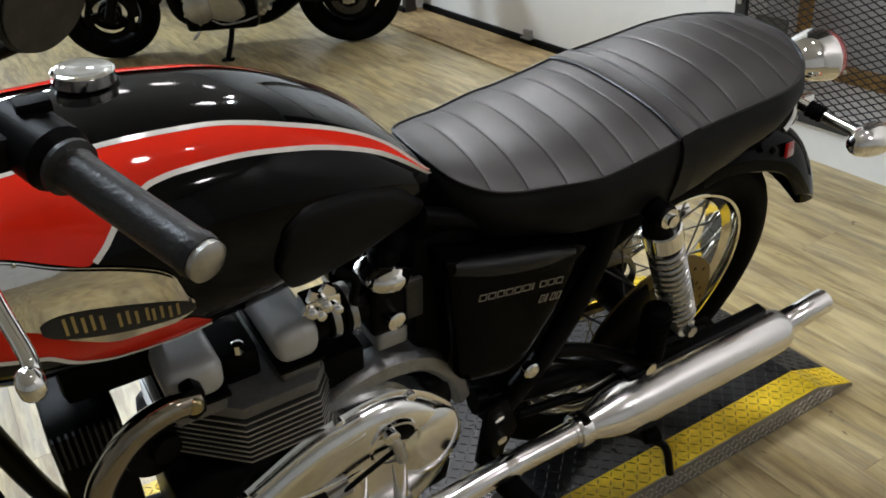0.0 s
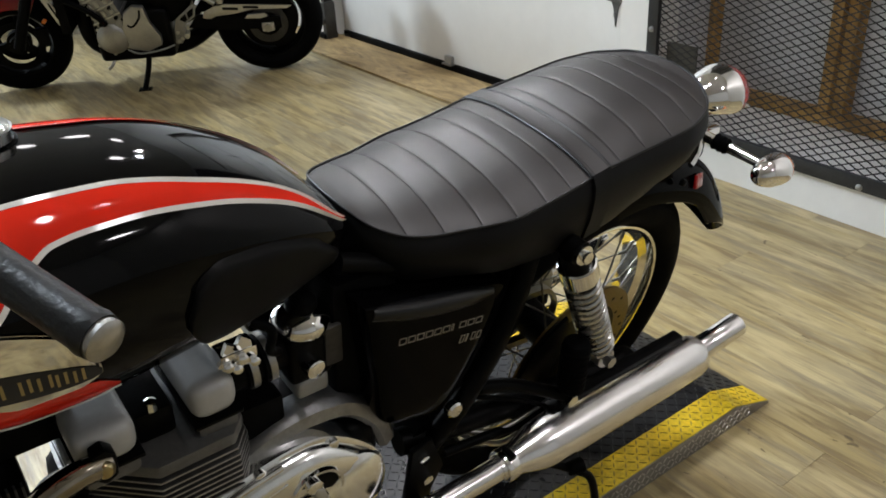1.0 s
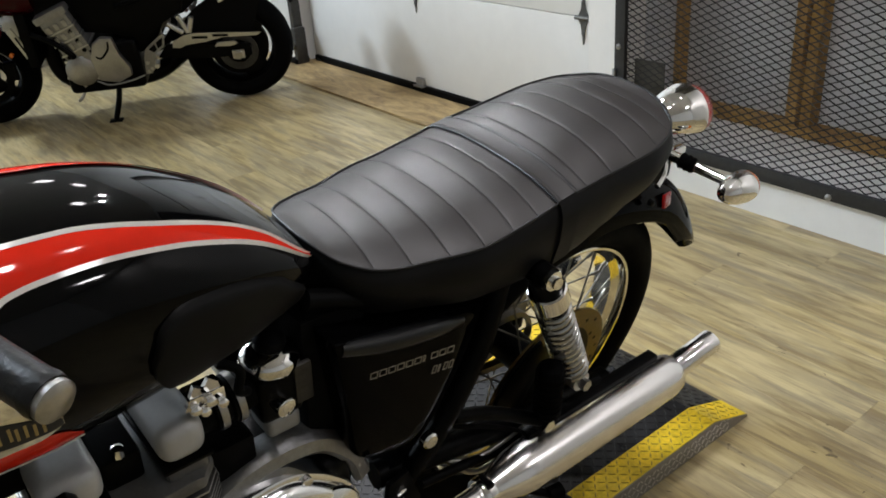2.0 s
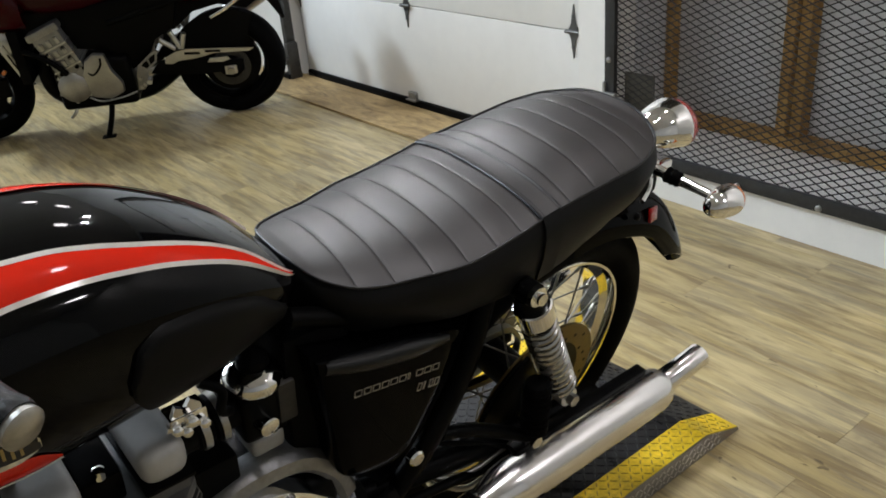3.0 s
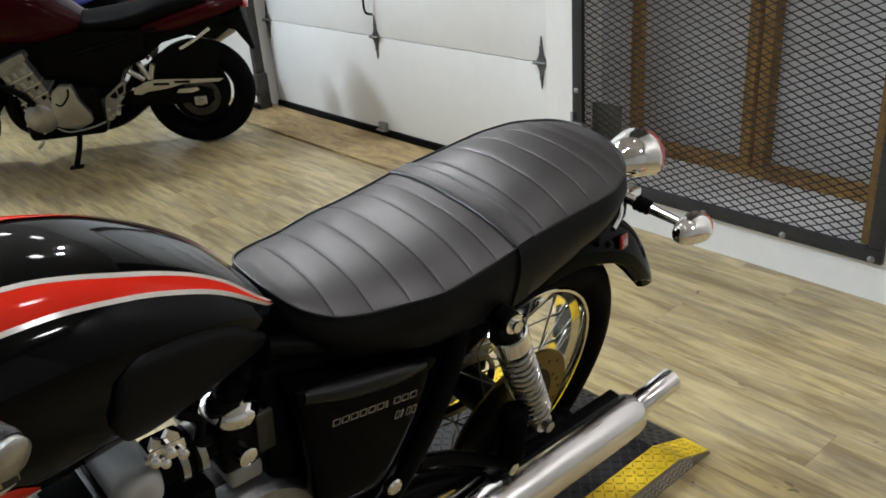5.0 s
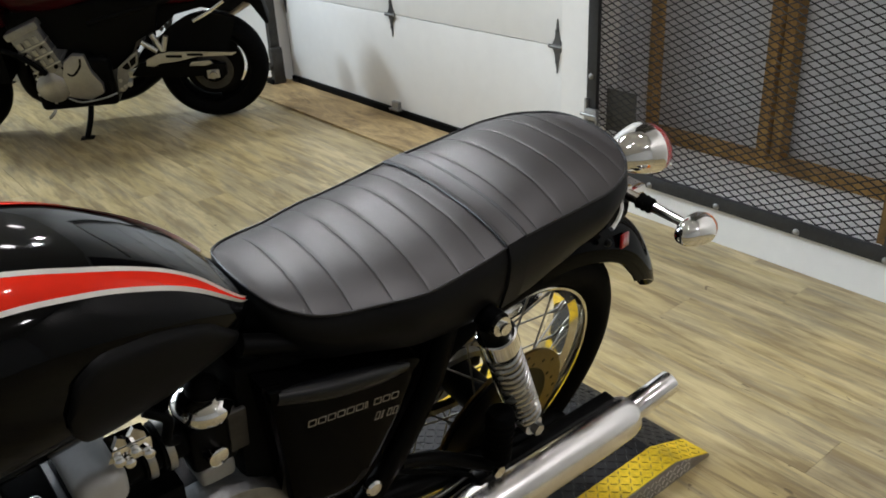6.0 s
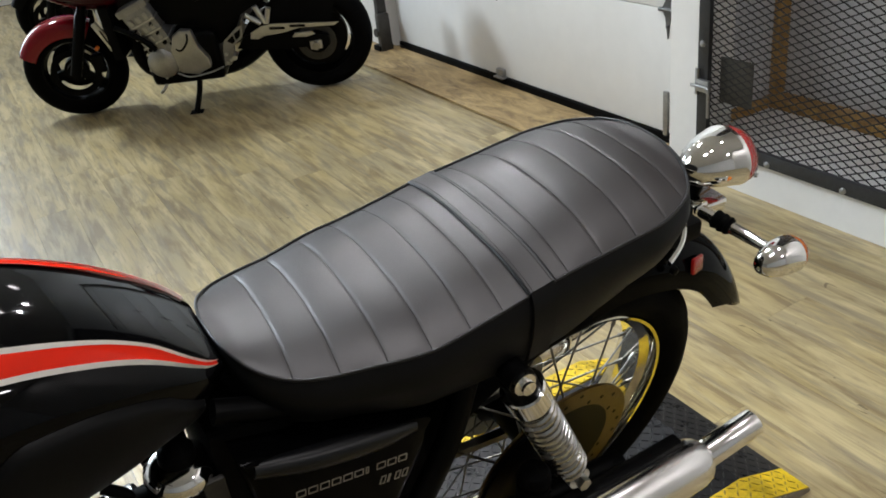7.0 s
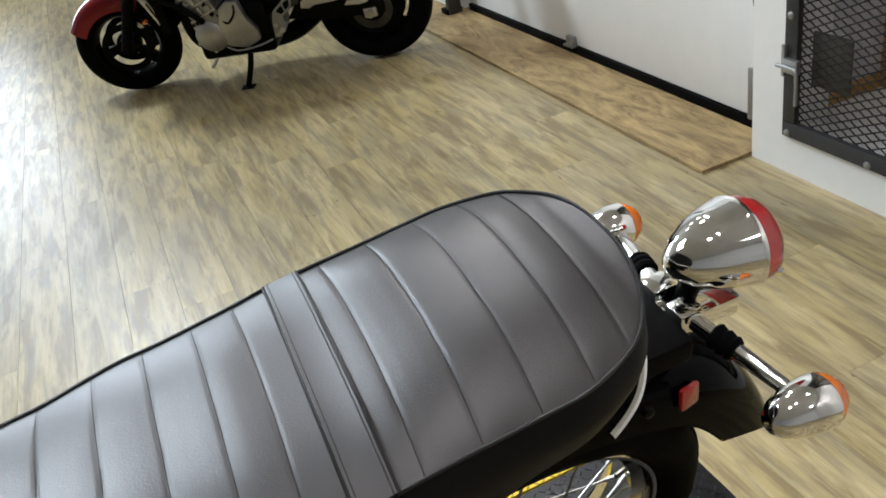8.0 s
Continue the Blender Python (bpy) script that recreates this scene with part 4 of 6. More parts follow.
# exhaust
for s in (-1, 1):
    ex = part("silencer", lathe([(0.0, 0.0205), (0.022, 0.0215), (0.040, 0.026), (0.075, 0.0365), (0.105, 0.0405), (0.38, 0.0405), (0.435, 0.0395), (0.452, 0.036), (0.463, 0.027), (0.468, 0.0215)], (0.722, s * 0.172, 0.318), (1, 0, 0.0), 44), SATIN_CHROME, bike, "chrome megaphone silencer")
    part("tail_tip", lathe([(0.0, 0.020), (0.004, 0.0225), (0.11, 0.0225), (0.11, 0.0200), (0.02, 0.0195), (0.02, 0.0)], (1.182, s * 0.172, 0.319), (1, 0, 0.10), 28, False), SATIN_CHROME, ex, "chrome tail pipe")
    part("clamp", lathe([(0, 0.0255), (0.003, 0.0265), (0.018, 0.0265), (0.021, 0.0255)], (0.728, s * 0.172, 0.318), (1, 0, 0), 24), CHROME, ex)
    part("clamp_bolt", lathe([(-0.012, 0.005), (0.012, 0.005)], (0.739, s * 0.176, 0.347), (0, 1, 0), 8), BLACK_SATIN, ex)
    part("seam_strip", block(0.84, 1.15, s * 0.150 - 0.010, s * 0.150 + 0.012, 0.350, 0.3635, 0.004), BLACK_SATIN, ex, "black hanger strip")
    hp = part("header_pipe", bent([(0.215, s * 0.125, 0.628), (0.185, s * 0.130, 0.634), (0.150, s * 0.134, 0.626), (0.118, s * 0.136, 0.598), (0.094, s * 0.138, 0.555), (0.080, s * 0.141, 0.47), (0.085, s * 0.145, 0.37), (0.13, s * 0.152, 0.295), (0.22, s * 0.160, 0.272), (0.30, s * 0.165, 0.278)], [0.0145, 0.0145, 0.0148, 0.015, 0.015, 0.0155, 0.016, 0.0165, 0.017, 0.0175], 70, 16), HEAT_CHROME, bike, "chrome exhaust header pipe, browned by heat")
    part("link_pipe", bent([(0.30, s * 0.165, 0.278), (0.40, s * 0.169, 0.290), (0.52, s * 0.172, 0.308), (0.62, s * 0.172, 0.316), (0.725, s * 0.172, 0.318)], 0.0182, 40, 18), SATIN_CHROME, ex, "bright chrome link pipe")
    part("pipe_clamp", lathe([(0, 0.0205), (0.016, 0.0205)], (0.600, s * 0.172, 0.3145), (1, 0, 0.06), 22), CHROME, ex)
    fl = part("flange", slab([(0.200, 0.648), (0.214, 0.652), (0.224, 0.640), (0.222, 0.612), (0.208, 0.604), (0.198, 0.614)], 1, min(s * 0.112, s * 0.132), max(s * 0.112, s * 0.132), 0.004), BLACK_SATIN, hp, "black exhaust flange")
    part("dome_nut", lathe([(0, 0.0105), (0.006, 0.0105), (0.010, 0.008), (0.012, 0)], (0.210, s * 0.131, 0.630), (-0.3, s, 0.2), 14), HEAT_NUT, fl, "brass dome nut")

# side panels
for s in (-1, 1):
    out = [(0.522, 0.690), (0.60, 0.668), (0.735, 0.640), (0.742, 0.612), (0.715, 0.55), (0.672, 0.478), (0.640, 0.452), (0.600, 0.455), (0.550, 0.478), (0.538, 0.560)]
    rings = []
    for k, (ins, off) in enumerate(((0.0, 0.085), (0.0, 0.112), (0.004, 0.120), (0.012, 0.1255), (0.03, 0.128), (0.07, 0.1288), (0.12, 0.1290), (0.22, 0.1290))):
        cu, cw = 0.63, 0.57
        rings.append([(p[0] + (cu - p[0]) * ins * 4, s * off, p[1] + (cw - p[1]) * ins * 4) for p in spline(out + out[:1], 61)[:-1]])
    sp = part("side_panel", loft(rings, True, True), BLACK_GLOSS, bike, "gloss black side panel with silver marks")
    part("top_ledge", bent([(0.536, s * 0.121, 0.672), (0.60, s * 0.1255, 0.655), (0.67, s * 0.1265, 0.641), (0.722, s * 0.123, 0.628)], [0.010, 0.014, 0.014, 0.008], 24, 12), LEDGE_BLACK, sp)
    part("fixing_bolt", lathe([(0, 0.013), (0.010, 0.013), (0.013, 0.010), (0.014, 0)], (0.662, s * 0.128, 0.450), (0, s, 0), 16), CHROME, sp, "chrome fixing bolt")
    if s < 0:
        def outline_bar(u0, w0, wd, hh, lean, drop):
            """A hollow slanted bar lying on the panel."""
            def ring(k):
                return [(u0 + k + lean * k / hh, w0 + k - drop * k), (u0 + wd - k + lean * k / hh, w0 + k - drop * (wd - k)), (u0 + wd - k + lean * (hh - k) / hh, w0 + hh - k - drop * (wd - k)), (u0 + k + lean * (hh - k) / hh, w0 + hh - k - drop * k)]
            o, n = ring(0.0), ring(0.0011)
            vs = [(p[0], -0.1299, p[1]) for p in o + n] + [(p[0], -0.1288, p[1]) for p in o + n]
            fs = []
            for i in range(4):
                j = (i + 1) % 4
                fs += [(i, j, 4 + j, 4 + i), (8 + i, 8 + j, j, i), (4 + i, 4 + j, 12 + j, 12 + i)]
            part("mark", (vs, fs), LETTER, sp, "silver mark", smooth=False)
        for i in range(10):
            u0 = 0.571 + i * 0.0137
            outline_bar(u0, 0.610 - 0.180 * (u0 - 0.571), 0.0038 if i == 6 else 0.0112, 0.0098, 0.0016, 0.18)
        for i in range(4):
            u0 = 0.668 + i * 0.0095
            outline_bar(u0, 0.566 - 0.20 * (u0 - 0.668), 0.0030 if i == 1 else 0.0068, 0.0115, 0.0040, 0.18)

# ---- engine, fuel system, controls ----
eng = part("engine_block", geo_of(block(0.17, 0.56, -0.105, 0.105, 0.24, 0.47, 0.03, 3)), BLACK_SATIN, bike, "black twin-cylinder engine with bare alloy covers")


def fin_plan(g):
    return [(0.185 - g, -0.050), (0.262 - g * 0.4, -0.118 - g), (0.352 + g * 0.4, -0.118 - g), (0.372 + g, -0.095), (0.372 + g, 0.095), (0.352 + g * 0.4, 0.118 + g), (0.262 - g * 0.4, 0.118 + g), (0.185 - g, 0.050)]


part("barrel", slab(fin_plan(-0.014), 2, 0.44, 0.562, 0.004), BLACK_SATIN, eng)
for i in range(8):
    z = 0.492 + i * 0.0088
    fin = part("cooling_fin", slab(fin_plan(0.0035 if i < 7 else 0.0015), 2, z, z + 0.0030, 0.0006), FIN_BODY, eng, "dark grey cooling fin with bare edge")
    part("bare_edge", slab(fin_plan(0.0043 if i < 7 else 0.0023), 2, z + 0.0005, z + 0.0024), FIN_EDGE, fin)
part("cylinder_head", slab(fin_plan(0.001), 2, 0.5605, 0.580, 0.006), HEAD_GREY, eng, "grey painted cylinder head")
for u0, hw in ((0.221, 0.033), (0.341, 0.0275)):
    c = part("cam_cover", block(u0 - hw, u0 + hw, -0.109, 0.109, 0.603, 0.653, 0.022, 6), COVER_GREY, eng, "rounded satin grey cam cover")
    part("gasket", block(u0 - hw - 0.0015, u0 + hw + 0.0015, -0.1105, 0.1105, 0.5975, 0.6028, 0.002), BLACK_SATIN, c)
    part("neck", block(u0 - hw + 0.003, u0 + hw - 0.003, -0.105, 0.105, 0.574, 0.597, 0.007), HEAD_GREY, eng)
part("head_bridge", block(0.256, 0.302, -0.080, 0.080, 0.582, 0.625, 0.008), BLACK_SATIN, eng)
for v in (-0.085, 0.085):
    part("head_bolt", lathe([(0, 0.007), (0.012, 0.007), (0.014, 0.004)], (0.279, v * 0.88, 0.625), (0, 0, 1), 8), CHROME, eng)

# left cases
rings = []
cov = [(0.236, 0.440), (0.338, 0.492), (0.438, 0.508), (0.496, 0.482), (0.545, 0.425), (0.553, 0.375), (0.524, 0.322), (0.47, 0.275), (0.36, 0.245), (0.26, 0.262), (0.205, 0.33), (0.205, 0.395)]
for ins, off in ((0.0, 0.085), (0.0, 0.118), (0.03, 0.121), (0.05, 0.121), (0.055, 0.128), (0.10, 0.137), (0.20, 0.143), (0.5, 0.145)):
    rings.append([(p[0] + (0.38 - p[0]) * ins, -off, p[1] + (0.375 - p[1]) * ins) for p in spline(cov + cov[:1], 73)[:-1]])
lc = part("engine_cover", loft(rings), POLISHED, bike, "polished alloy engine side cover")
for k in range(0, 72, 8):
    p = rings[2][k]
    part("cover_bolt", lathe([(0, 0.008), (0.008, 0.008), (0.010, 0.005), (0.0105, 0)], (p[0] + (0.38 - p[0]) * 0.02, -0.119, p[2] + (0.375 - p[2]) * 0.02), (0, -1, 0), 12), CHROME, lc)
part("sprocket_recess", lathe([(0, 0.033), (0.0015, 0.031), (0.002, 0)], (0.438, -0.1425, 0.443), (0, -1, 0), 26), BLACK_SATIN, lc, "dark recess")
part("rim", ring_band((0.438, -0.142, 0.443), (0, -1, 0), [(0, 0.032), (0.006, 0.033), (0.006, 0.037), (0, 0.038)], 36), CHROME, lc)
part("clutch_arm", bent([(0.429, -0.150, 0.468), (0.434, -0.156, 0.455), (0.441, -0.156, 0.428), (0.444, -0.152, 0.415)], 0.008, 20), ALLOY, lc, "alloy release arm")
part("pivot", lathe([(0, 0.011), (0.016, 0.011), (0.018, 0.008)], (0.429, -0.142, 0.468), (0, -1, 0), 16), CHROME, lc)
part("boss_column", bent([(0.4440, -0.136, 0.410), (0.4450, -0.138, 0.35), (0.4440, -0.136, 0.285), (0.441, -0.130, 0.262)], [0.015, 0.0135, 0.0135, 0.012], 24, 18), POLISHED, lc, "polished upright rib")
part("bulge", lathe([(0.0, 0.052), (0.006, 0.050), (0.012, 0.040), (0.015, 0.022), (0.016, 0.0)], (0.494, -0.136, 0.408), (0.10, -1, 0.15), 34), POLISHED, lc, "domed polished bulge")
for k in range(2):
    part("edge_rail", bent([(0.258 + k * 0.012, -0.128 - k * 0.010, 0.446 - k * 0.020), (0.335 + k * 0.008, -0.129 - k * 0.010, 0.484 - k * 0.020), (0.400, -0.130 - k * 0.010, 0.499 - k * 0.020)], 0.0042, 24), POLISHED, lc)
part("cable_clamp", block(0.312, 0.338, -0.156, -0.140, 0.396, 0.412, 0.004), BLACK_SATIN, lc)
part("cable_ferrule", lathe([(0, 0.0065), (0.030, 0.0065), (0.032, 0.004)], (0.340, -0.155, 0.403), (1, 0, 0.28), 12), STEEL, lc)
part("cover_step", block(0.285, 0.40, -0.147, -0.130, 0.335, 0.425, 0.012, 3), CHROME, lc)
part("cable", bent([(0.448, -0.150, 0.44), (0.39, -0.156, 0.425), (0.33, -0.155, 0.398), (0.25, -0.14, 0.37), (0.20, -0.10, 0.45)], 0.0035, 30), BLACK_PLASTIC, lc)
band = [(0.335, 0.478), (0.37, 0.502), (0.42, 0.520), (0.47, 0.523), (0.52, 0.508), (0.560, 0.462), (0.578, 0.41)]
bb = []
for k, (u, w) in enumerate(spline([(p[0], p[1]) for p in band], 36)):
    n = Vector((u - 0.44, 0, w - 0.36)).normalized()
    bb.append([Vector((u, -0.078, w)) + n * a + Vector((0, b, 0)) for a, b in ((0.010, 0.02), (0.012, -0.012), (0.006, -0.022), (-0.010, -0.026), (-0.018, -0.02), (-0.018, 0.02))])
part("crankcase_rim", loft(bb), CAST_GREY, bike, "bare alloy crankcase rim")
part("starter_box", block(0.368, 0.430, -0.088, 0.03, 0.520, 0.572, 0.006), BLACK_PLASTIC, bike, "black box behind the cylinders")

# carburettors
for s in (-1, 1):
    v0 = s * 0.060
    cb = part("carburettor", geo_of(block(0.442, 0.500, v0 - 0.030, v0 + 0.030, 0.575, 0.645, 0.010, 3)), BLACK_SATIN, bike, "dark cast carburettor with chrome cap")
    part("cap", lathe([(0, 0.036), (0.008, 0.038), (0.016, 0.036), (0.024, 0.026), (0.028, 0.012), (0.029, 0)], (0.474, v0 - s * 0.0, 0.645), (0.05, 0, 1), 28), CHROME, cb, "bright diaphragm cap")
    part("dome", lathe([(0, 0.020), (0.010, 0.019), (0.018, 0.010), (0.020, 0)], (0.476, v0, 0.672), (0, 0, 1), 20), BLACK_PLASTIC, cb)
    part("float_bowl", block(0.450, 0.495, v0 - 0.026, v0 + 0.026, 0.545, 0.574, 0.008, 3), ALLOY_DULL, cb)
    part("jet_cap", lathe([(0, 0.013), (0.022, 0.013), (0.024, 0.010)], (0.464, v0 + s * 0.028, 0.610), (0.1, s, 0), 18), CHROME, cb)
    part("linkage", block(0.488, 0.512, v0 + s * 0.030 - 0.004, v0 + s * 0.030 + 0.004, 0.590, 0.650, 0.003), HEAT_BLACK, cb)
    part("screw", lathe([(0, 0.005), (0.006, 0.005)], (0.452, v0 + s * 0.012, 0.655), (0, 0, 1), 8), CHROME, cb)
    part("intake_boot", lathe([(0, 0.026), (0.022, 0.026), (0.024, 0.030), (0.034, 0.030), (0.036, 0.025), (0.044, 0.025), (0.046, 0.030), (0.056, 0.030), (0.058, 0.024), (0.080, 0.024)], (0.366, v0, 0.618), (1, 0, 0.03), 26), BLACK_PLASTIC, bike, "black intake rubber")
    for d in (0.024, 0.047):
        part("clamp_band", ring_band((0.366 + d + 0.004, v0, 0.6185), (1, 0, 0.03), [(0, 0.0302), (0.0085, 0.0302), (0.0085, 0.0318), (0, 0.0318)], 30), STEEL, bike, "steel clamp band")
ck = part("choke_bracket", block(0.356, 0.400, -0.098, -0.070, 0.652, 0.676, 0.004), CHROME, bike, "chrome bracket")
for a in ((0.362, -0.100, 0.664), (0.380, -0.100, 0.668), (0.393, -0.100, 0.658), (0.372, -0.100, 0.657)):
    part("bolt", lathe([(0, 0.006), (0.007, 0.006), (0.009, 0.003)], a, (-0.1, -1, 0.3), 8), CHROME, ck)
part("tab", slab([(0.352, 0.660), (0.366, 0.690), (0.376, 0.682), (0.384, 0.694), (0.394, 0.684), (0.398, 0.655)], 1, -0.096, -0.090), CHROME, ck)
part("fuel_hose", bent([(0.40, -0.085, 0.70), (0.42, -0.095, 0.685), (0.415, -0.098, 0.66), (0.43, -0.085, 0.64)], 0.006, 24), BLACK_PLASTIC, bike)
part("airbox", block(0.505, 0.60, -0.085, 0.085, 0.50, 0.70, 0.012), BLACK_PLASTIC, bike)
part("battery_box", block(0.60, 0.76, -0.080, 0.080, 0.45, 0.66, 0.012), BLACK_PLASTIC, bike)
part("backbone", tube([(-0.09, 0, 0.80), (0.2, 0, 0.735), (0.50, 0, 0.70), (0.56, 0, 0.68)], 0.022, 12), BLACK_SATIN, bike)
part("inner_mudguard", block(0.70, 0.78, -0.055, 0.055, 0.36, 0.60, 0.01), BLACK_PLASTIC, bike)
cool = part("oil_cooler", block(0.066, 0.142, -0.065, 0.065, 0.40, 0.585, 0.006), BLACK_SATIN, bike, "black oil cooler with upright fins")
for k in range(10):
    u = 0.070 + k * 0.0074
    part("fin", block(u - 0.0012, u + 0.0012, -0.073, -0.0652, 0.545, 0.592), DARK_STEEL, cool)
part("ignition_coil", block(0.095, 0.205, -0.045, 0.045, 0.605, 0.70, 0.012), BLACK_PLASTIC, bike, "black ignition coil under the tank")
part("horn", lathe([(0, 0.03), (0.02, 0.045), (0.035, 0.045), (0.04, 0.02), (0.05, 0.018)], (0.165, -0.03, 0.52), (0.3, -1, 0), 26), BLACK_SATIN, bike, "black round horn")

# foot controls, side stand
for s in (-1, 1):
    pl = part("footrest_hanger", slab([(0.598, 0.39), (0.632, 0.40), (0.655, 0.33), (0.62, 0.27), (0.585, 0.285)], 1, s * 0.122 - 0.005, s * 0.122 + 0.005, 0.002), BLACK_SATIN, bike)
    for u, w in ((0.615, 0.372), (0.622, 0.325)):
        part("bolt", lathe([(0, 0.009), (0.008, 0.009), (0.0085, 0.004)], (u, s * 0.127, w), (0, s, 0), 6), CHROME, pl)
    part("footrest", lathe([(0, 0.013), (0.02, 0.013), (0.022, 0.019), (0.115, 0.019), (0.12, 0.014)], (0.60, s * 0.128, 0.285), (0.05, s, 0.05), 18), RUBBER, bike, "black rubber footrest")
    pg = part("pillion_footrest", lathe([(0, 0.018), (0.004, 0.021), (0.092, 0.021), (0.098, 0.016)], (0.862, s * 0.168, 0.500), (0.02, 0, -1), 18), RUBBER, bike, "folded black rubber pillion footrest")
    for k in range(7):
        part("rib", ring_band((0.862, s * 0.168, 0.485 - k * 0.011), (0, 0, 1), [(0, 0.0205), (0.004, 0.0205), (0.004, 0.0225), (0, 0.0225)], 18), RUBBER, pg)
    part("hanger", bent([(0.72, s * 0.118, 0.445), (0.78, s * 0.128, 0.425), (0.84, s * 0.150, 0.395), (0.865, s * 0.168, 0.388)], 0.011, 18), BLACK_SATIN, bike)
    part("hanger_bolt", lathe([(0, 0.011), (0.02, 0.011)], (0.862, s * 0.160, 0.385), (0, s, 0), 6), CHROME, bike)
    part("silencer_hanger", slab([(0.855, 0.395), (0.885, 0.395), (0.90, 0.345), (0.86, 0.345)], 1, s * 0.155 - 0.003, s * 0.155 + 0.003), BLACK_SATIN, bike)
part("gear_lever", bent([(0.47, -0.150, 0.30), (0.40, -0.165, 0.285), (0.33, -0.175, 0.27)], 0.006, 14), CHROME, bike)
part("side_stand", bent([(0.56, -0.125, 0.215), (0.62, -0.155, 0.15), (0.70, -0.205, 0.075), (0.735, -0.228, 0.045)], 0.011, 20), BLACK_SATIN, bike, "black side stand, folded down")
part("stand_foot", block(0.715, 0.775, -0.262, -0.212, 0.032, 0.042, 0.003), BLACK_SATIN, bike)
part("stand_spur", bent([(0.80, -0.165, 0.285), (0.86, -0.205, 0.255), (0.885, -0.222, 0.235), (0.895, -0.235, 0.18)], 0.007, 20), BLACK_SATIN, bike, "black steel lifting spur")
part("stand_knob", lathe([(-0.012, 0.011), (0.012, 0.013)], (0.862, -0.206, 0.262), (1, -0.2, 0), 12), RUBBER, bike)

# chain and rear brake
ch = [(0.60, 0.398), (0.80, 0.372), (1.006, 0.375), (1.055, 0.345), (1.06, 0.305), (1.03, 0.275), (0.98, 0.272), (0.80, 0.300), (0.60, 0.328)]
part("drive_chain", loft([[(p[0], 0.062, p[1] - 0.006), (p[0], 0.078, p[1] - 0.006), (p[0], 0.078, p[1] + 0.006), (p[0], 0.062, p[1] + 0.006)] for p in spline(ch, 80)]), STEEL, bike, "steel drive chain")
part("sprocket", lathe([(-0.003, 0.094), (0.003, 0.094)], (0, 0.070, 0), (0, 1, 0), 44), STEEL, rear)
cal = part("brake_caliper", block(0.955, 1.030, -0.100, -0.050, 0.205, 0.262, 0.010), BLACK_SATIN, bike, "black brake caliper")
part("brake_hose", bent([(0.96, -0.10, 0.24), (0.90, -0.125, 0.30), (0.80, -0.125, 0.38), (0.72, -0.11, 0.42)], 0.004, 24), BLACK_PLASTIC, bike)
part("torque_arm", bent([(0.66, -0.118, 0.345), (0.80, -0.122, 0.318), (0.97, -0.115, 0.245)], 0.008, 14), BLACK_SATIN, bike)
for k, (a, b) in enumerate(((0.50, 0.33), (0.52, 0.315), (0.54, 0.30))):
    part("hose", bent([(0.68, -0.09, a - 0.14), (0.76, -0.118, b), (0.85, -0.125, b + 0.012), (0.93, -0.118, b + 0.035)], 0.0045, 20), STEEL if k != 1 else BLACK_PLASTIC, bike)
part("chain_guard", slab([(0.70, 0.385), (0.70, 0.425), (0.92, 0.440), (1.02, 0.425), (1.05, 0.395)], 1, 0.090, 0.112, 0.004), BLACK_SATIN, bike)
part("inner_guard", slab([(0.74, 0.42), (0.745, 0.60), (0.80, 0.60), (0.855, 0.555), (0.93, 0.44)], 1, 0.100, 0.108, 0.002), BLACK_PLASTIC, bike)

# fork, headlamp, handlebar
for s in (-1, 1):
    part("fork_leg", bent([(-0.485, s * 0.085, 0.325), (-0.40, s * 0.085, 0.50), (-0.25, s * 0.085, 0.80), (-0.165, s * 0.085, 0.96)], [0.026, 0.026, 0.021, 0.021], 20, 14), CHROME, bike, "chrome fork leg")
part("fork_yoke", block(-0.225, -0.085, -0.11, 0.11, 0.925, 0.955, 0.012), BLACK_SATIN, bike)
part("lower_yoke", block(-0.29, -0.15, -0.11, 0.11, 0.745, 0.775, 0.012), BLACK_SATIN, bike)
part("headlamp", lathe([(0, 0.02), (0.03, 0.065), (0.09, 0.088), (0.13, 0.090), (0.135, 0.080), (0.15, 0.06), (0.155, 0)], (-0.22, 0, 0.86), (-1, 0, 0), 32), CHROME, bike, "chrome headlamp shell")
bar = part("handlebar", bent([(-0.13, 0.0, 0.985), (-0.12, -0.06, 0.99), (-0.05, -0.15, 1.035), (0.05, -0.175, 1.025), (0.125, -0.200, 0.993), (0.200, -0.345, 0.962)], 0.011, 50), CHROME, bike, "chrome handlebar with black grips")
part("handlebar", bent([(-0.13, 0.0, 0.985), (-0.12, 0.06, 0.99), (-0.05, 0.15, 1.035), (0.05, 0.175, 1.025), (0.125, 0.200, 0.993), (0.200, 0.345, 0.962)], 0.011, 50), CHROME, bike)
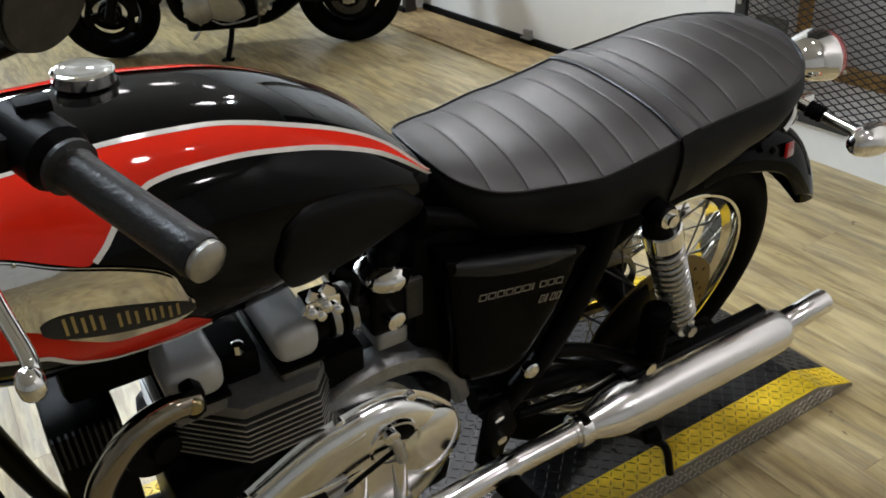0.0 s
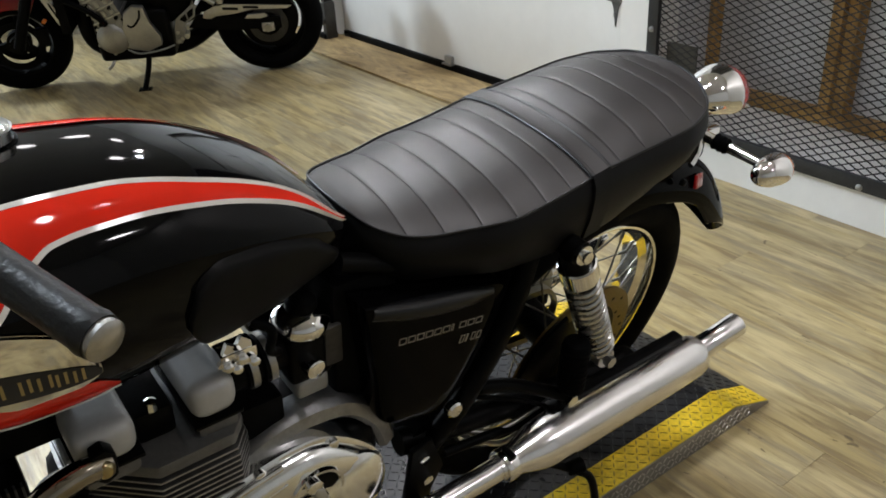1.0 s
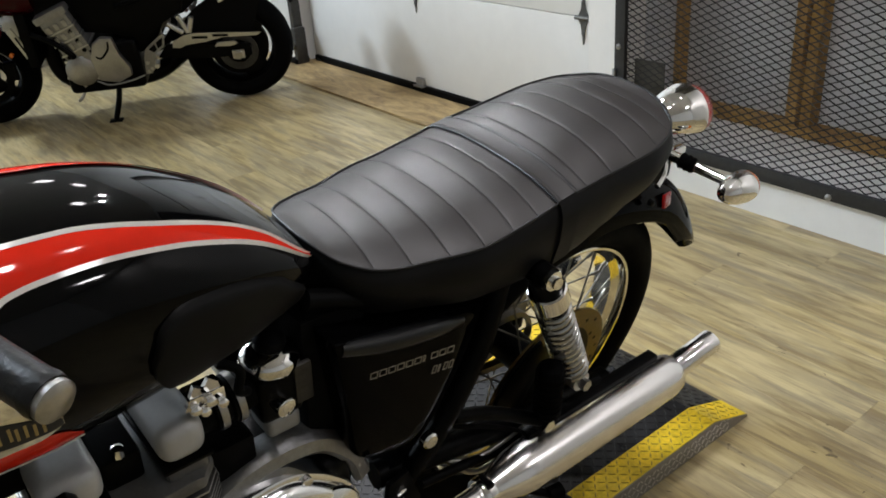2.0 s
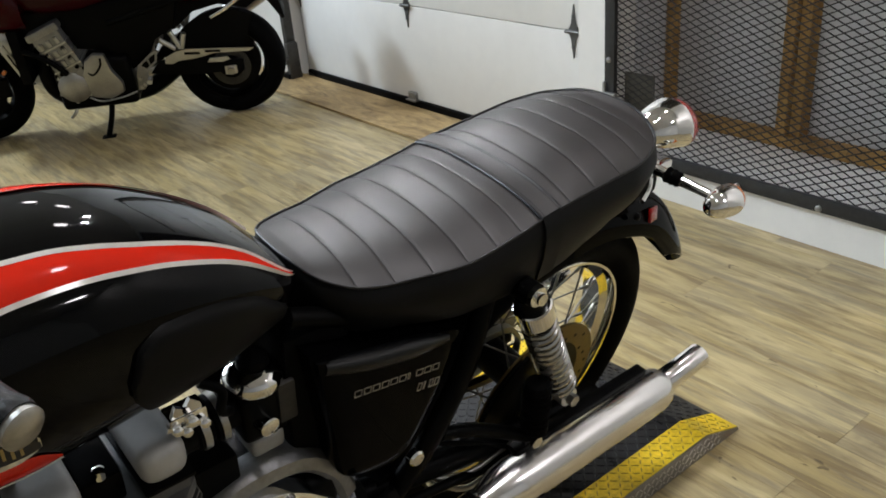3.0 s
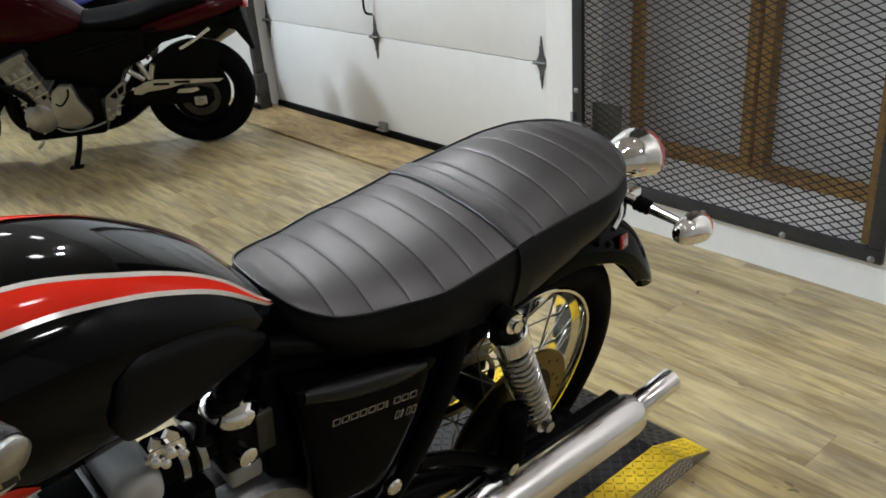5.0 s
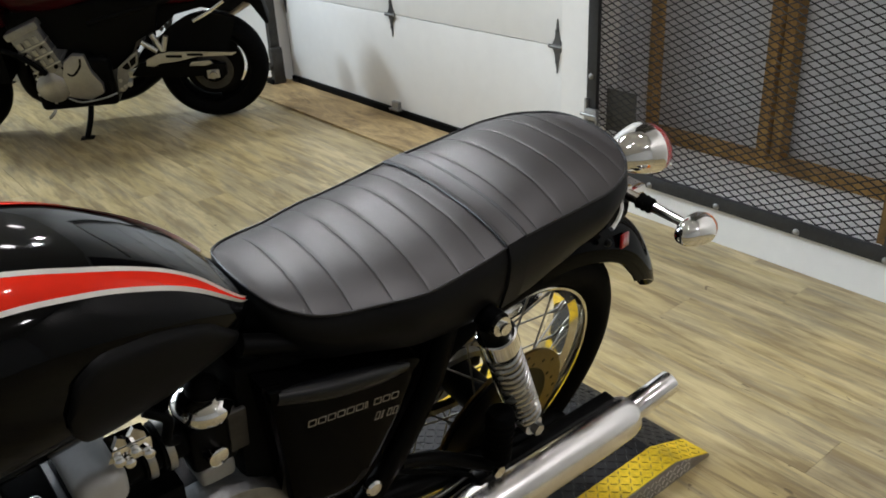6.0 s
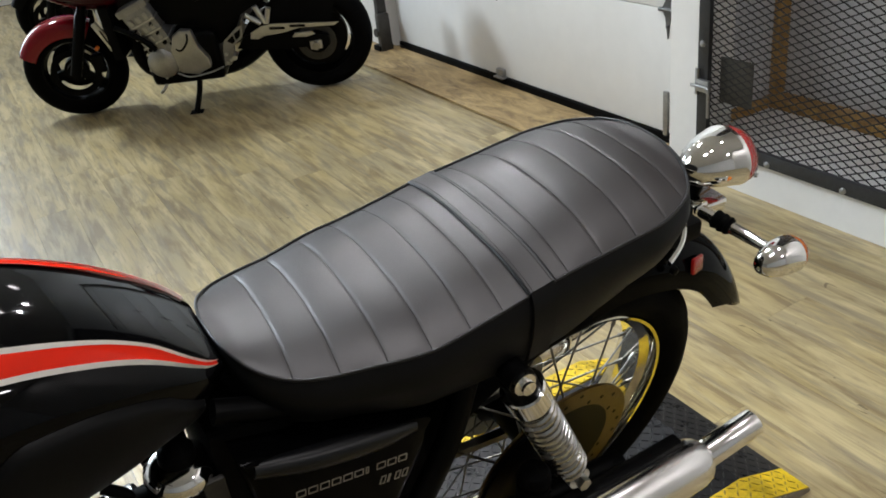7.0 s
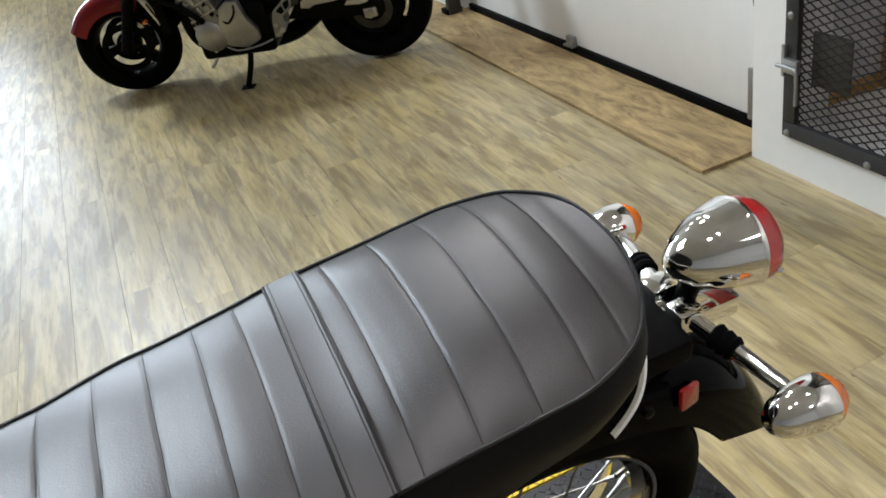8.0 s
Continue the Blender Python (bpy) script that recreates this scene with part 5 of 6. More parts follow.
for s in (-1, 1):
    ax = Vector((0.075 - 0.02, s * 0.130, -0.024)).normalized()
    g = part("grip", lathe([(0, 0.021), (0.004, 0.021), (0.007, 0.0165), (0.015, 0.0155), (0.06, 0.0155), (0.118, 0.0155), (0.124, 0.0165), (0.130, 0.0155)], Vector((0.199, s * 0.352, 0.969)) - ax * 0.130, ax, 30), GRIP_RUBBER, bike, "worn black rubber grip")
    part("end_cap", lathe([(0, 0.0145), (0.005, 0.0148), (0.008, 0.011), (0.009, 0)], Vector((0.199, s * 0.352, 0.969)), ax, 26), STEEL, g, "dull metal end cap")
    sw = part("switch_housing", lathe([(-0.025, 0.016), (-0.02, 0.024), (0.030, 0.025), (0.036, 0.018)], Vector((0.199, s * 0.352, 0.969)) - ax * 0.170, ax, 20), BLACK_SATIN, bike, "black switch housing")
    base_p = Vector((0.199, s * 0.352, 0.969)) - ax * 0.170
    part("button", block(base_p.x - 0.004, base_p.x + 0.020, base_p.y - 0.008, base_p.y + 0.008, base_p.z + 0.020, base_p.z + 0.030, 0.003), BLACK_PLASTIC, sw)
    part("lever_pivot", block(base_p.x - 0.055, base_p.x - 0.005, base_p.y - 0.018, base_p.y + 0.018, base_p.z - 0.012, base_p.z + 0.014, 0.006), BLACK_SATIN, sw)
    lv = part("lever", bent([(0.095, s * 0.190, 0.985), (0.075, s * 0.225, 0.975), (0.080, s * 0.290, 0.948), (0.088, s * 0.345, 0.935), (0.086, s * 0.356, 0.928)], [0.008, 0.007, 0.0058, 0.0055, 0.006], 30), CHROME, bike, "polished lever")
    part("ball_end", torus((0.085, s * 0.360, 0.926), (1, 0, 0), 0.003, 0.0085, 14, 12), CHROME, lv)
    part("mirror_stem", bent([(0.10, s * 0.195, 1.01), (0.085, s * 0.225, 1.06), (0.135, s * 0.318, 1.112)], 0.005, 14), BLACK_SATIN, bike)
    mr = part("mirror", lathe([(-0.016, 0.010), (-0.012, 0.022), (-0.004, 0.027), (0.006, 0.028), (0.008, 0.026)], (0.146, s * 0.339, 1.142), (0.55, -0.85, -0.30), 30), GRIP_RUBBER, bike, "black round mirror")
    part("glass", lathe([(0, 0.026), (0.001, 0.026)], Vector((0.146, s * 0.339, 1.142)) + Vector((0.55, -0.85, -0.30)) * 0.0085, (0.55, -0.85, -0.30), 30), HEAT_BLACK, mr)
for s in (-1, 1):
    part("gauge", lathe([(0, 0.030), (0.05, 0.034), (0.06, 0.036), (0.064, 0.030), (0.065, 0)], (-0.17, s * 0.05, 0.97), (0.35, 0, 0.9), 26), CHROME, bike, "chrome round gauge")

# tail lamp and turn signals
def flat_belly(geo, w0, k):
    """Flatten the lower half of a turned form."""
    return [(v[0], v[1], v[2] if v[2] > w0 else w0 + (v[2] - w0) * k) for v in geo[0]], geo[1]


tl = part("tail_lamp", flat_belly(lathe([(-0.086, 0.004), (-0.082, 0.013), (-0.069, 0.027), (-0.049, 0.040), (-0.030, 0.0470), (-0.012, 0.0515), (-0.008, 0.0530), (-0.005, 0.0530), (-0.004, 0.0512)], (1.328, 0, 0.713), (1, 0, -0.12), 44), 0.707, 0.48), CHROME, bike, "chrome bullet tail lamp with red lens")
part("lens", flat_belly(lathe([(-0.0045, 0.0512), (0.008, 0.0500), (0.018, 0.0465), (0.027, 0.038), (0.033, 0.024), (0.035, 0.012), (0.0355, 0)], (1.328, 0, 0.713), (1, 0, -0.12), 40), 0.707, 0.48), RED_LENS, tl, "red tail lens")
part("lens_screw", lathe([(0, 0.004), (0.004, 0.003), (0.005, 0)], (1.342, -0.047, 0.706), (0.5, -1, 0), 8), CHROME, tl)
part("lamp_bracket", block(1.215, 1.325, -0.022, 0.022, 0.636, 0.662, 0.006), CHROME, bike, "chrome lamp bracket")
part("bracket_post", bent([(1.262, 0, 0.655), (1.268, 0, 0.672), (1.275, 0, 0.69)], 0.012, 8), BLACK_SATIN, bike)
for v in (-0.015, 0.015):
    part("bracket_bolt", lathe([(0, 0.008), (0.006, 0.008), (0.009, 0.005), (0.010, 0)], (1.225, v, 0.662), (0, 0, 1), 10), CHROME, bike)
for s in (-1, 1):
    root, end = Vector((1.252, s * 0.022, 0.672)), Vector((1.283, s * 0.138, 0.652))
    dr = (end - root).normalized()
    ts = part("turn_signal", lathe([(-0.050, 0.003), (-0.047, 0.011), (-0.036, 0.019), (-0.018, 0.0250), (0.0, 0.0270), (0.012, 0.0270), (0.014, 0.0256)], (1.288, s * 0.158, 0.650), (1, 0, -0.04), 34), CHROME, bike, "chrome bullet turn signal with amber lens")
    part("lens", lathe([(0.0135, 0.0256), (0.018, 0.0250), (0.028, 0.019), (0.035, 0.009), (0.036, 0)], (1.288, s * 0.158, 0.650), (1, 0, -0.04), 30), AMBER_LENS, ts, "amber lens")
    part("stalk", tube([root, root + dr * 0.045, end - dr * 0.0, end + dr * 0.012], [0.010, 0.0095, 0.0078, 0.0078], 16), CHROME, ts)
    part("rubber_collar", lathe([(0.034, 0.0125), (0.037, 0.0145), (0.044, 0.0125), (0.047, 0.0145), (0.054, 0.0125), (0.057, 0.0140), (0.062, 0.0115)], root, dr, 18), RUBBER, ts, "ribbed black rubber collar")
    part("stalk_root", block(root.x - 0.016, root.x + 0.014, root.y - 0.014, root.y + 0.014, root.z - 0.014, root.z + 0.012, 0.005), CHROME, ts)
part("tail_tray", block(1.12, 1.24, -0.055, 0.055, 0.640, 0.672, 0.008), BLACK_PLASTIC, bike)

# ---- parked sports motorcycles by the garage door ----
DARK_RED = paint("dark_red_paint", (0.030, 0.0008, 0.0021), 0.10, 0.0, 0.1, 8, spec=0.12)


def sport_bike(m, body, label, steer=14.0, body_label="glossy dark red bodywork"):
    b = thing("sports_motorcycle", m, label, "motorcycle", "parked motorcycles")
    ra, fa = (1.392, 0.0, 0.276), (0.130, 0.0, 0.252)

    def cast_wheel(at, R, half, name, turn=0.0, plate=0.10, phase=0.5):
        t = Matrix.Translation(at) @ pose(0, 0, 0, 0, 0, turn)
        tyre_r = 0.056
        g = torus((0, 0, 0), (0, 1, 0), R - tyre_r, tyre_r, 64, 16, half / tyre_r)
        w = part(name, moved(g, t), RUBBER, b, "black tyre on a cast black rim")
        r = R - 0.096
        part("rim", moved(ring_band((0, 0, 0), (0, 1, 0), [(-half * .8, r + 0.022), (-half * .8, r), (-half * .4, r - 0.012), (half * .4, r - 0.012), (half * .8, r), (half * .8, r + 0.022)], 56), t), BLACK_SATIN, w)
        part("hub", moved(lathe([(-0.06, 0.02), (-0.055, 0.045), (0.055, 0.045), (0.06, 0.02)], (0, 0, 0), (0, 1, 0), 24), t), BLACK_SATIN, w)
        part("hub_plate", moved(lathe([(-0.02, plate), (0.02, plate)], (0, 0, 0), (0, 1, 0), 36), t), BLACK_SATIN, w)
        for k in range(3):
            a = 2 * math.pi * k / 3 + phase
            g = 1.0 if plate > 0.1 else 0.42
            pts = [(0.03, -0.05 * g), (r * 0.55, -0.060 * g), (r, -0.080 * g), (r, 0.06 * g), (r * 0.55, 0.045 * g), (0.03, 0.05 * g)]
            rot = [(p[0] * math.cos(a) - p[1] * math.sin(a), p[0] * math.sin(a) + p[1] * math.cos(a)) for p in pts]
            part("spoke", moved(geo_of(slab(rot, 1, -0.016, 0.016, 0.004)), t), BLACK_SATIN, w)
        return w, t

    rw, _ = cast_wheel(ra, 0.276, 0.080, "rear_wheel", 0.0, 0.150, 1.05)
    fw, ft = cast_wheel(fa, 0.252, 0.052, "front_wheel", steer, 0.060, 1.3)
    for v in (-0.062, 0.062):
        d = part("brake_disc", moved(ring_band((0, v, 0), (0, 1, 0), [(-0.002, 0.090), (0.002, 0.090), (0.002, 0.122), (-0.002, 0.122)], 48), ft), BLACK_PLASTIC, fw, "drilled brake disc")
        part("caliper", moved(geo_of(block(0.09, 0.15, v - 0.02, v + 0.02, -0.02, 0.075, 0.008)), ft), BLACK_SATIN, fw)
    part("sprocket", ring_band((ra[0], -0.088, ra[2]), (0, 1, 0), [(-0.003, 0.06), (0.003, 0.06), (0.003, 0.098), (-0.003, 0.098)], 44), HEAT_BLACK, rw, "dark steel sprocket")
    part("carrier", lathe([(-0.004, 0.062), (0.004, 0.062)], (ra[0], -0.086, ra[2]), (0, 1, 0), 32), BLACK_SATIN, rw)
    part("axle_block", block(ra[0] - 0.03, ra[0] + 0.03, -0.135, -0.105, ra[2] - 0.022, ra[2] + 0.022, 0.004), ALLOY, b)
    part("axle_nut", lathe([(0, 0.02), (0.02, 0.02)], (ra[0], -0.155, ra[2]), (0, 1, 0), 6), STEEL, b)
    # front mudguard over the steered wheel
    rings = []
    for a in np.linspace(radians(58), radians(150), 34):
        drop = 0.30
        row = [(0.272 * math.cos(a) * (1 - drop * abs(k) ** 3), 0.072 * math.sin(k * math.pi / 2), 0.272 * math.sin(a) * (1 - drop * abs(k) ** 3)) for k in np.linspace(-1, 1, 13)]
        rings.append(row + [(p[0] * 0.985, p[1] * 0.96, p[2] * 0.985) for p in row[::-1]])
    part("front_mudguard", moved(loft(rings), ft), MUDGUARD_RED if body is DARK_RED else BLACK_SATIN, b, "glossy mudguard")
    # fork
    for v in (-0.095, 0.095):
        q0, q1 = ft @ Vector((0, v, 0)), ft @ Vector((0.25, v, 0.58))
        part("fork_leg", tube([q0, q0 + (q1 - q0) * 0.5, q0 + (q1 - q0) * 0.52, q1], [0.027, 0.027, 0.021, 0.021], 14), BLACK_SATIN, b)
    # swing arm with bright plates, chain run
    for s in (-1, 1):
        part("swingarm", slab([(1.0, 0.30), (1.05, 0.36), (1.20, 0.352), (1.46, 0.318), (1.46, 0.262), (1.20, 0.272)], 1, s * 0.112 - 0.014, s * 0.112 + 0.014, 0.005), BLACK_SATIN, b)
        gp = part("chain_guard", slab([(1.083, 0.352), (1.09, 0.382), (1.146, 0.408), (1.203, 0.415), (1.525, 0.384), (1.50, 0.370), (1.33, 0.378), (1.24, 0.362), (1.15, 0.358), (1.12, 0.345)], 1, s * 0.142 - 0.004, s * 0.142 + 0.004, 0.002), ALLOY, b, "bright alloy swing arm plate")
        for u0, u1 in ((1.185, 1.26), (1.285, 1.36)):
            part("slot", slab([(u0, 0.388), (u1, 0.381), (u1, 0.393), (u0, 0.400)], 1, s * 0.1475 - 0.0012, s * 0.1475 + 0.0012), BLACK_SATIN, gp)
        part("adjuster", slab([(1.285, 0.332), (1.30, 0.352), (1.385, 0.352), (1.40, 0.335), (1.36, 0.326)], 1, s * 0.135 - 0.006, s * 0.135 + 0.006, 0.002), ALLOY, b)
        fp = part("foot_plate", slab([(0.930, 0.240), (0.962, 0.242), (0.996, 0.285), (0.994, 0.335), (1.050, 0.374), (1.062, 0.438), (1.035, 0.428), (0.955, 0.366), (0.940, 0.32)], 1, s * 0.165 - 0.005, s * 0.165 + 0.005, 0.002), CAST_GREY, b, "bare alloy footrest plate")
        part("plate_window", slab([(0.972, 0.366), (0.996, 0.350), (1.012, 0.362), (1.005, 0.392)], 1, s * 0.1715 - 0.0012, s * 0.1715 + 0.0012), BLACK_SATIN, fp)
        part("plate_window", slab([(1.018, 0.366), (1.042, 0.383), (1.050, 0.420), (1.014, 0.398)], 1, s * 0.1715 - 0.0012, s * 0.1715 + 0.0012), BLACK_SATIN, fp)
        for bu, bw in ((0.952, 0.300), (0.968, 0.268), (0.950, 0.255)):
            part("bolt", lathe([(0, 0.009), (0.006, 0.009)], (bu, s * 0.170, bw), (0, s, 0), 10), ALLOY, fp)
        for (u0, w0), (u1, w1) in (((1.085, 0.478), (1.150, 0.425)), ((1.140, 0.515), (1.175, 0.425)), ((1.205, 0.500), (1.180, 0.425))):
            part("pillion_bracket", tube([(u0, s * 0.155, w0), (u1, s * 0.15, w1)], 0.013, 10), ALLOY, b)
        part("footrest", lathe([(0, 0.011), (0.08, 0.012)], (1.0, s * 0.17, 0.30), (0.1, s, 0.1), 12), ALLOY, b)
        part("seat_rail", bent([(0.86, s * 0.13, 0.58), (1.10, s * 0.12, 0.63), (1.35, s * 0.09, 0.68)], 0.014, 16), BLACK_SATIN, b)
        part("radiator_trim", slab([(0.345, 0.520), (0.372, 0.535), (0.425, 0.388), (0.400, 0.375)], 1, s * 0.150 - 0.006, s * 0.150 + 0.006, 0.002), ALLOY, b, "silver radiator trim")
        part("trim_slot", slab([(0.375, 0.490), (0.383, 0.492), (0.408, 0.415), (0.400, 0.412)], 1, s * 0.1572 - 0.0012, s * 0.1572 + 0.0012), BLACK_SATIN, b)
        part("turn_lens", lathe([(0, 0.011), (0.02, 0.009), (0.022, 0)], (0.33, s * 0.135, 0.40), (0, s, 0), 14), AMBER_LENS, b)
    # engine
    e = part("engine_block", block(0.55, 0.92, -0.165, 0.165, 0.17, 0.42, 0.03, 3), BLACK_SATIN, b, "bare alloy four-cylinder engine")
    cyl = geo_of(block(-0.070, 0.070, -0.185, 0.185, 0.0, 0.235, 0.012))
    part("cylinder_bank", moved(cyl, pose(0.655, 0, 0.365, 0, -21, 0)), CAST_GREY, e, "bare alloy cylinders")
    for k in range(3):
        part("cylinder_rib", moved(geo_of(block(-0.074, 0.074, -0.192, 0.192, 0.040 + k * 0.055, 0.048 + k * 0.055, 0.002)), pose(0.655, 0, 0.365, 0, -21, 0)), ALLOY, e)
        for d in (-0.052, -0.012, 0.030):
            part("casting_boss", moved(geo_of(block(d, d + 0.022, -0.196, -0.184, 0.052 + k * 0.055, 0.086 + k * 0.055, 0.005)), pose(0.655, 0, 0.365, 0, -21, 0)), CAST_LIGHT, e)
    for k in range(3):
        for d in (-0.045, 0.04):
            part("head_bolt", moved(lathe([(0, 0.010), (0.010, 0.010)], (d, -0.186, 0.03 + k * 0.052), (0, -1, 0), 8), pose(0.655, 0, 0.365, 0, -21, 0)), BLACK_SATIN, e)
    part("water_hose", bent([(0.46, -0.17, 0.50), (0.54, -0.20, 0.47), (0.60, -0.205, 0.42), (0.625, -0.19, 0.375)], 0.014, 20), BLACK_PLASTIC, b)
    part("cam_cover", moved(geo_of(block(-0.085, 0.085, -0.19, 0.19, 0.215, 0.255, 0.014)), pose(0.655, 0, 0.365, 0, -21, 0)), CAST_GREY, e)
    for s in (-1, 1):
        part("round_cover", lathe([(0, 0.078), (0.022, 0.076), (0.036, 0.060), (0.042, 0.03), (0.043, 0)], (0.640, s * 0.165, 0.300), (0, s, 0), 36), CAST_LIGHT, e, "round silver engine cover")
        part("cover_seam", ring_band((0.640, s * 0.168, 0.300), (0, s, 0), [(0, 0.078), (0.006, 0.078), (0.006, 0.084), (0, 0.084)], 36), BLACK_SATIN, e)
        for k in range(6):
            a = k * math.pi / 3 + 0.4
            part("cover_bolt", lathe([(0, 0.008), (0.014, 0.008)], (0.640 + 0.080 * math.cos(a), s * 0.166, 0.300 + 0.080 * math.sin(a)), (0, s, 0), 8), ALLOY, e)
        part("gear_cover", slab([(0.712, 0.245), (0.700, 0.36), (0.722, 0.430), (0.765, 0.460), (0.820, 0.452), (0.835, 0.37), (0.872, 0.30), (0.870, 0.255), (0.80, 0.225)], 1, min(s * 0.164, s * 0.205), max(s * 0.164, s * 0.205), 0.012), CAST_LIGHT, e, "silver gearbox cover")
        part("cover_rib", bent([(0.705, s * 0.19, 0.40), (0.745, s * 0.207, 0.36), (0.79, s * 0.208, 0.40), (0.80, s * 0.206, 0.44)], 0.005, 16), BLACK_SATIN, e)
        part("neck_cover", slab([(0.655, 0.36), (0.70, 0.415), (0.715, 0.33), (0.70, 0.27)], 1, min(s * 0.164, s * 0.190), max(s * 0.164, s * 0.190), 0.008), CAST_GREY, e)
    part("gear_lever", bent([(0.70, -0.20, 0.245), (0.76, -0.215, 0.225), (0.86, -0.215, 0.235), (0.93, -0.20, 0.25)], 0.0045, 16), CAST_GREY, b)
    arc = [(ra[0] + r * math.cos(a), ra[2] + r * math.sin(a)) for r, lo, hi in ((0.298, 1.05, 2.95), (0.11, 3.3, 0.75)) for a in np.linspace(lo, hi, 16)]
    part("wheel_hugger", slab(arc, 1, -0.098, -0.088), BLACK_PLASTIC, b)
    part("radiator", block(0.40, 0.45, -0.16, 0.16, 0.33, 0.60, 0.01), BLACK_PLASTIC, b)
    part("collector", bent([(0.52, 0.0, 0.50), (0.48, 0.0, 0.36), (0.54, 0.0, 0.19), (0.90, 0.05, 0.15), (1.10, 0.15, 0.22)], 0.045, 30, 14), BLACK_SATIN, b)
    part("silencer", bent([(1.10, 0.16, 0.24), (1.30, 0.185, 0.40), (1.60, 0.195, 0.56)], [0.03, 0.052, 0.052], 24, 18), ALLOY, b)
    part("tail_trim", bent([(1.345, -0.135, 0.555), (1.42, -0.135, 0.590), (1.50, -0.120, 0.635)], 0.010, 14), CHROME, b, "chrome grab rail end")
    part("side_stand", bent([(0.78, -0.13, 0.20), (0.765, -0.17, 0.12), (0.735, -0.215, 0.035)], 0.014, 14), BLACK_SATIN, b)
    part("stand_foot", block(0.705, 0.77, -0.245, -0.195, 0.028, 0.038, 0.003), BLACK_SATIN, b)
    part("stand_tang", bent([(0.62, -0.12, 0.20), (0.60, -0.16, 0.16), (0.575, -0.17, 0.138)], 0.008, 12), ALLOY, b)
    # bodywork: tank, fairing, seat, tail
    def body_loft(rows, n=24):
        rings = []
        for u, hw, lo, hi in [tuple(r) for r in spline(rows, 40)]:
            rings.append([(u, hw * math.copysign(abs(math.sin(a)) ** 0.75, math.sin(a)), (lo + hi) / 2 + (hi - lo) / 2 * math.copysign(abs(math.cos(a)) ** 0.8, math.cos(a))) for a in np.linspace(0, 2 * math.pi, n, endpoint=False)])
        return loft(rings)
    part("fuel_tank", body_loft([(0.40, 0.09, 0.70, 0.88), (0.50, 0.15, 0.64, 0.935), (0.62, 0.165, 0.62, 0.94), (0.75, 0.155, 0.62, 0.89), (0.86, 0.115, 0.64, 0.80), (0.92, 0.085, 0.66, 0.745)]), body, b, body_label)
    part("fairing", body_loft([(0.06, 0.10, 0.72, 0.90), (0.16, 0.19, 0.64, 0.99), (0.30, 0.215, 0.58, 1.0), (0.42, 0.20, 0.56, 0.90), (0.50, 0.17, 0.58, 0.76)]), body, b, body_label)
    part("seat", body_loft([(0.88, 0.09, 0.66, 0.735), (1.00, 0.125, 0.66, 0.738), (1.15, 0.135, 0.665, 0.755), (1.30, 0.12, 0.69, 0.79), (1.45, 0.09, 0.72, 0.80), (1.50, 0.07, 0.735, 0.79)]), BLACK_PLASTIC, b, "black seat")
    part("tail_cowl", body_loft([(1.18, 0.11, 0.62, 0.69), (1.35, 0.12, 0.62, 0.735), (1.55, 0.10, 0.665, 0.76), (1.68, 0.06, 0.70, 0.75)]), body, b, body_label)
    part("tail_lens", body_loft([(1.66, 0.06, 0.695, 0.735), (1.69, 0.055, 0.69, 0.73), (1.70, 0.04, 0.695, 0.72)]), RED_LENS, b, "red tail lens")
    part("rear_mudguard", slab([(1.50, 0.64), (1.66, 0.70), (1.70, 0.50), (1.685, 0.49), (1.62, 0.60)], 1, -0.085, 0.085, 0.006), BLACK_PLASTIC, b)
    part("inner_mudguard", slab([(1.08, 0.48), (1.14, 0.66), (1.55, 0.69), (1.62, 0.63), (1.52, 0.565), (1.385, 0.60), (1.26, 0.575), (1.16, 0.50)], 1, -0.085, 0.085, 0.006), BLACK_PLASTIC, b)
    part("windscreen", body_loft([(0.12, 0.10, 0.97, 1.04), (0.22, 0.14, 0.98, 1.12), (0.32, 0.13, 0.98, 1.10)]), BLACK_GLOSS, b)
    part("side_cover", slab([(0.50, 0.50), (0.48, 0.66), (0.98, 0.68), (1.20, 0.66), (1.16, 0.52), (1.06, 0.47), (1.00, 0.36), (0.90, 0.33), (0.84, 0.44)], 1, -0.125, 0.125, 0.012), BLACK_SATIN, b)
    return b


BLUE_PAINT = paint("blue_gloss_paint", (0.02, 0.04, 0.42), 0.18, 0.0, 0.1, 8, coat=1.0)
LEAN2 = pose(0.80, 4.90, 0.002, 0, 0, -29.6) @ pose(0, 0, 0, 9, 0, 0)
sport_bike(LEAN2, DARK_RED, "dark red sports motorcycle parked on its side stand")
third = sport_bike(pose(0.96, 6.58, 0.002, 0, 0, -42.0) @ pose(0, 0, 0, 9, 0, 0), BLUE_PAINT, "blue and red sports motorcycle parked behind another", body_label="blue bodywork")
RED_FAIRING = paint("bright_red_paint", (0.42, 0.010, 0.008), 0.16, 0.0, 0.1, 8, spec=0.4)


def tail_shell(rows):
    rings = []
    for u, hw, lo, hi in [tuple(r) for r in spline(rows, 24)]:
        rings.append([(u, hw * math.sin(a), (lo + hi) / 2 + (hi - lo) / 2 * math.copysign(abs(math.cos(a)) ** 0.8, math.cos(a))) for a in np.linspace(0, 2 * math.pi, 20, endpoint=False)])
    return loft(rings)


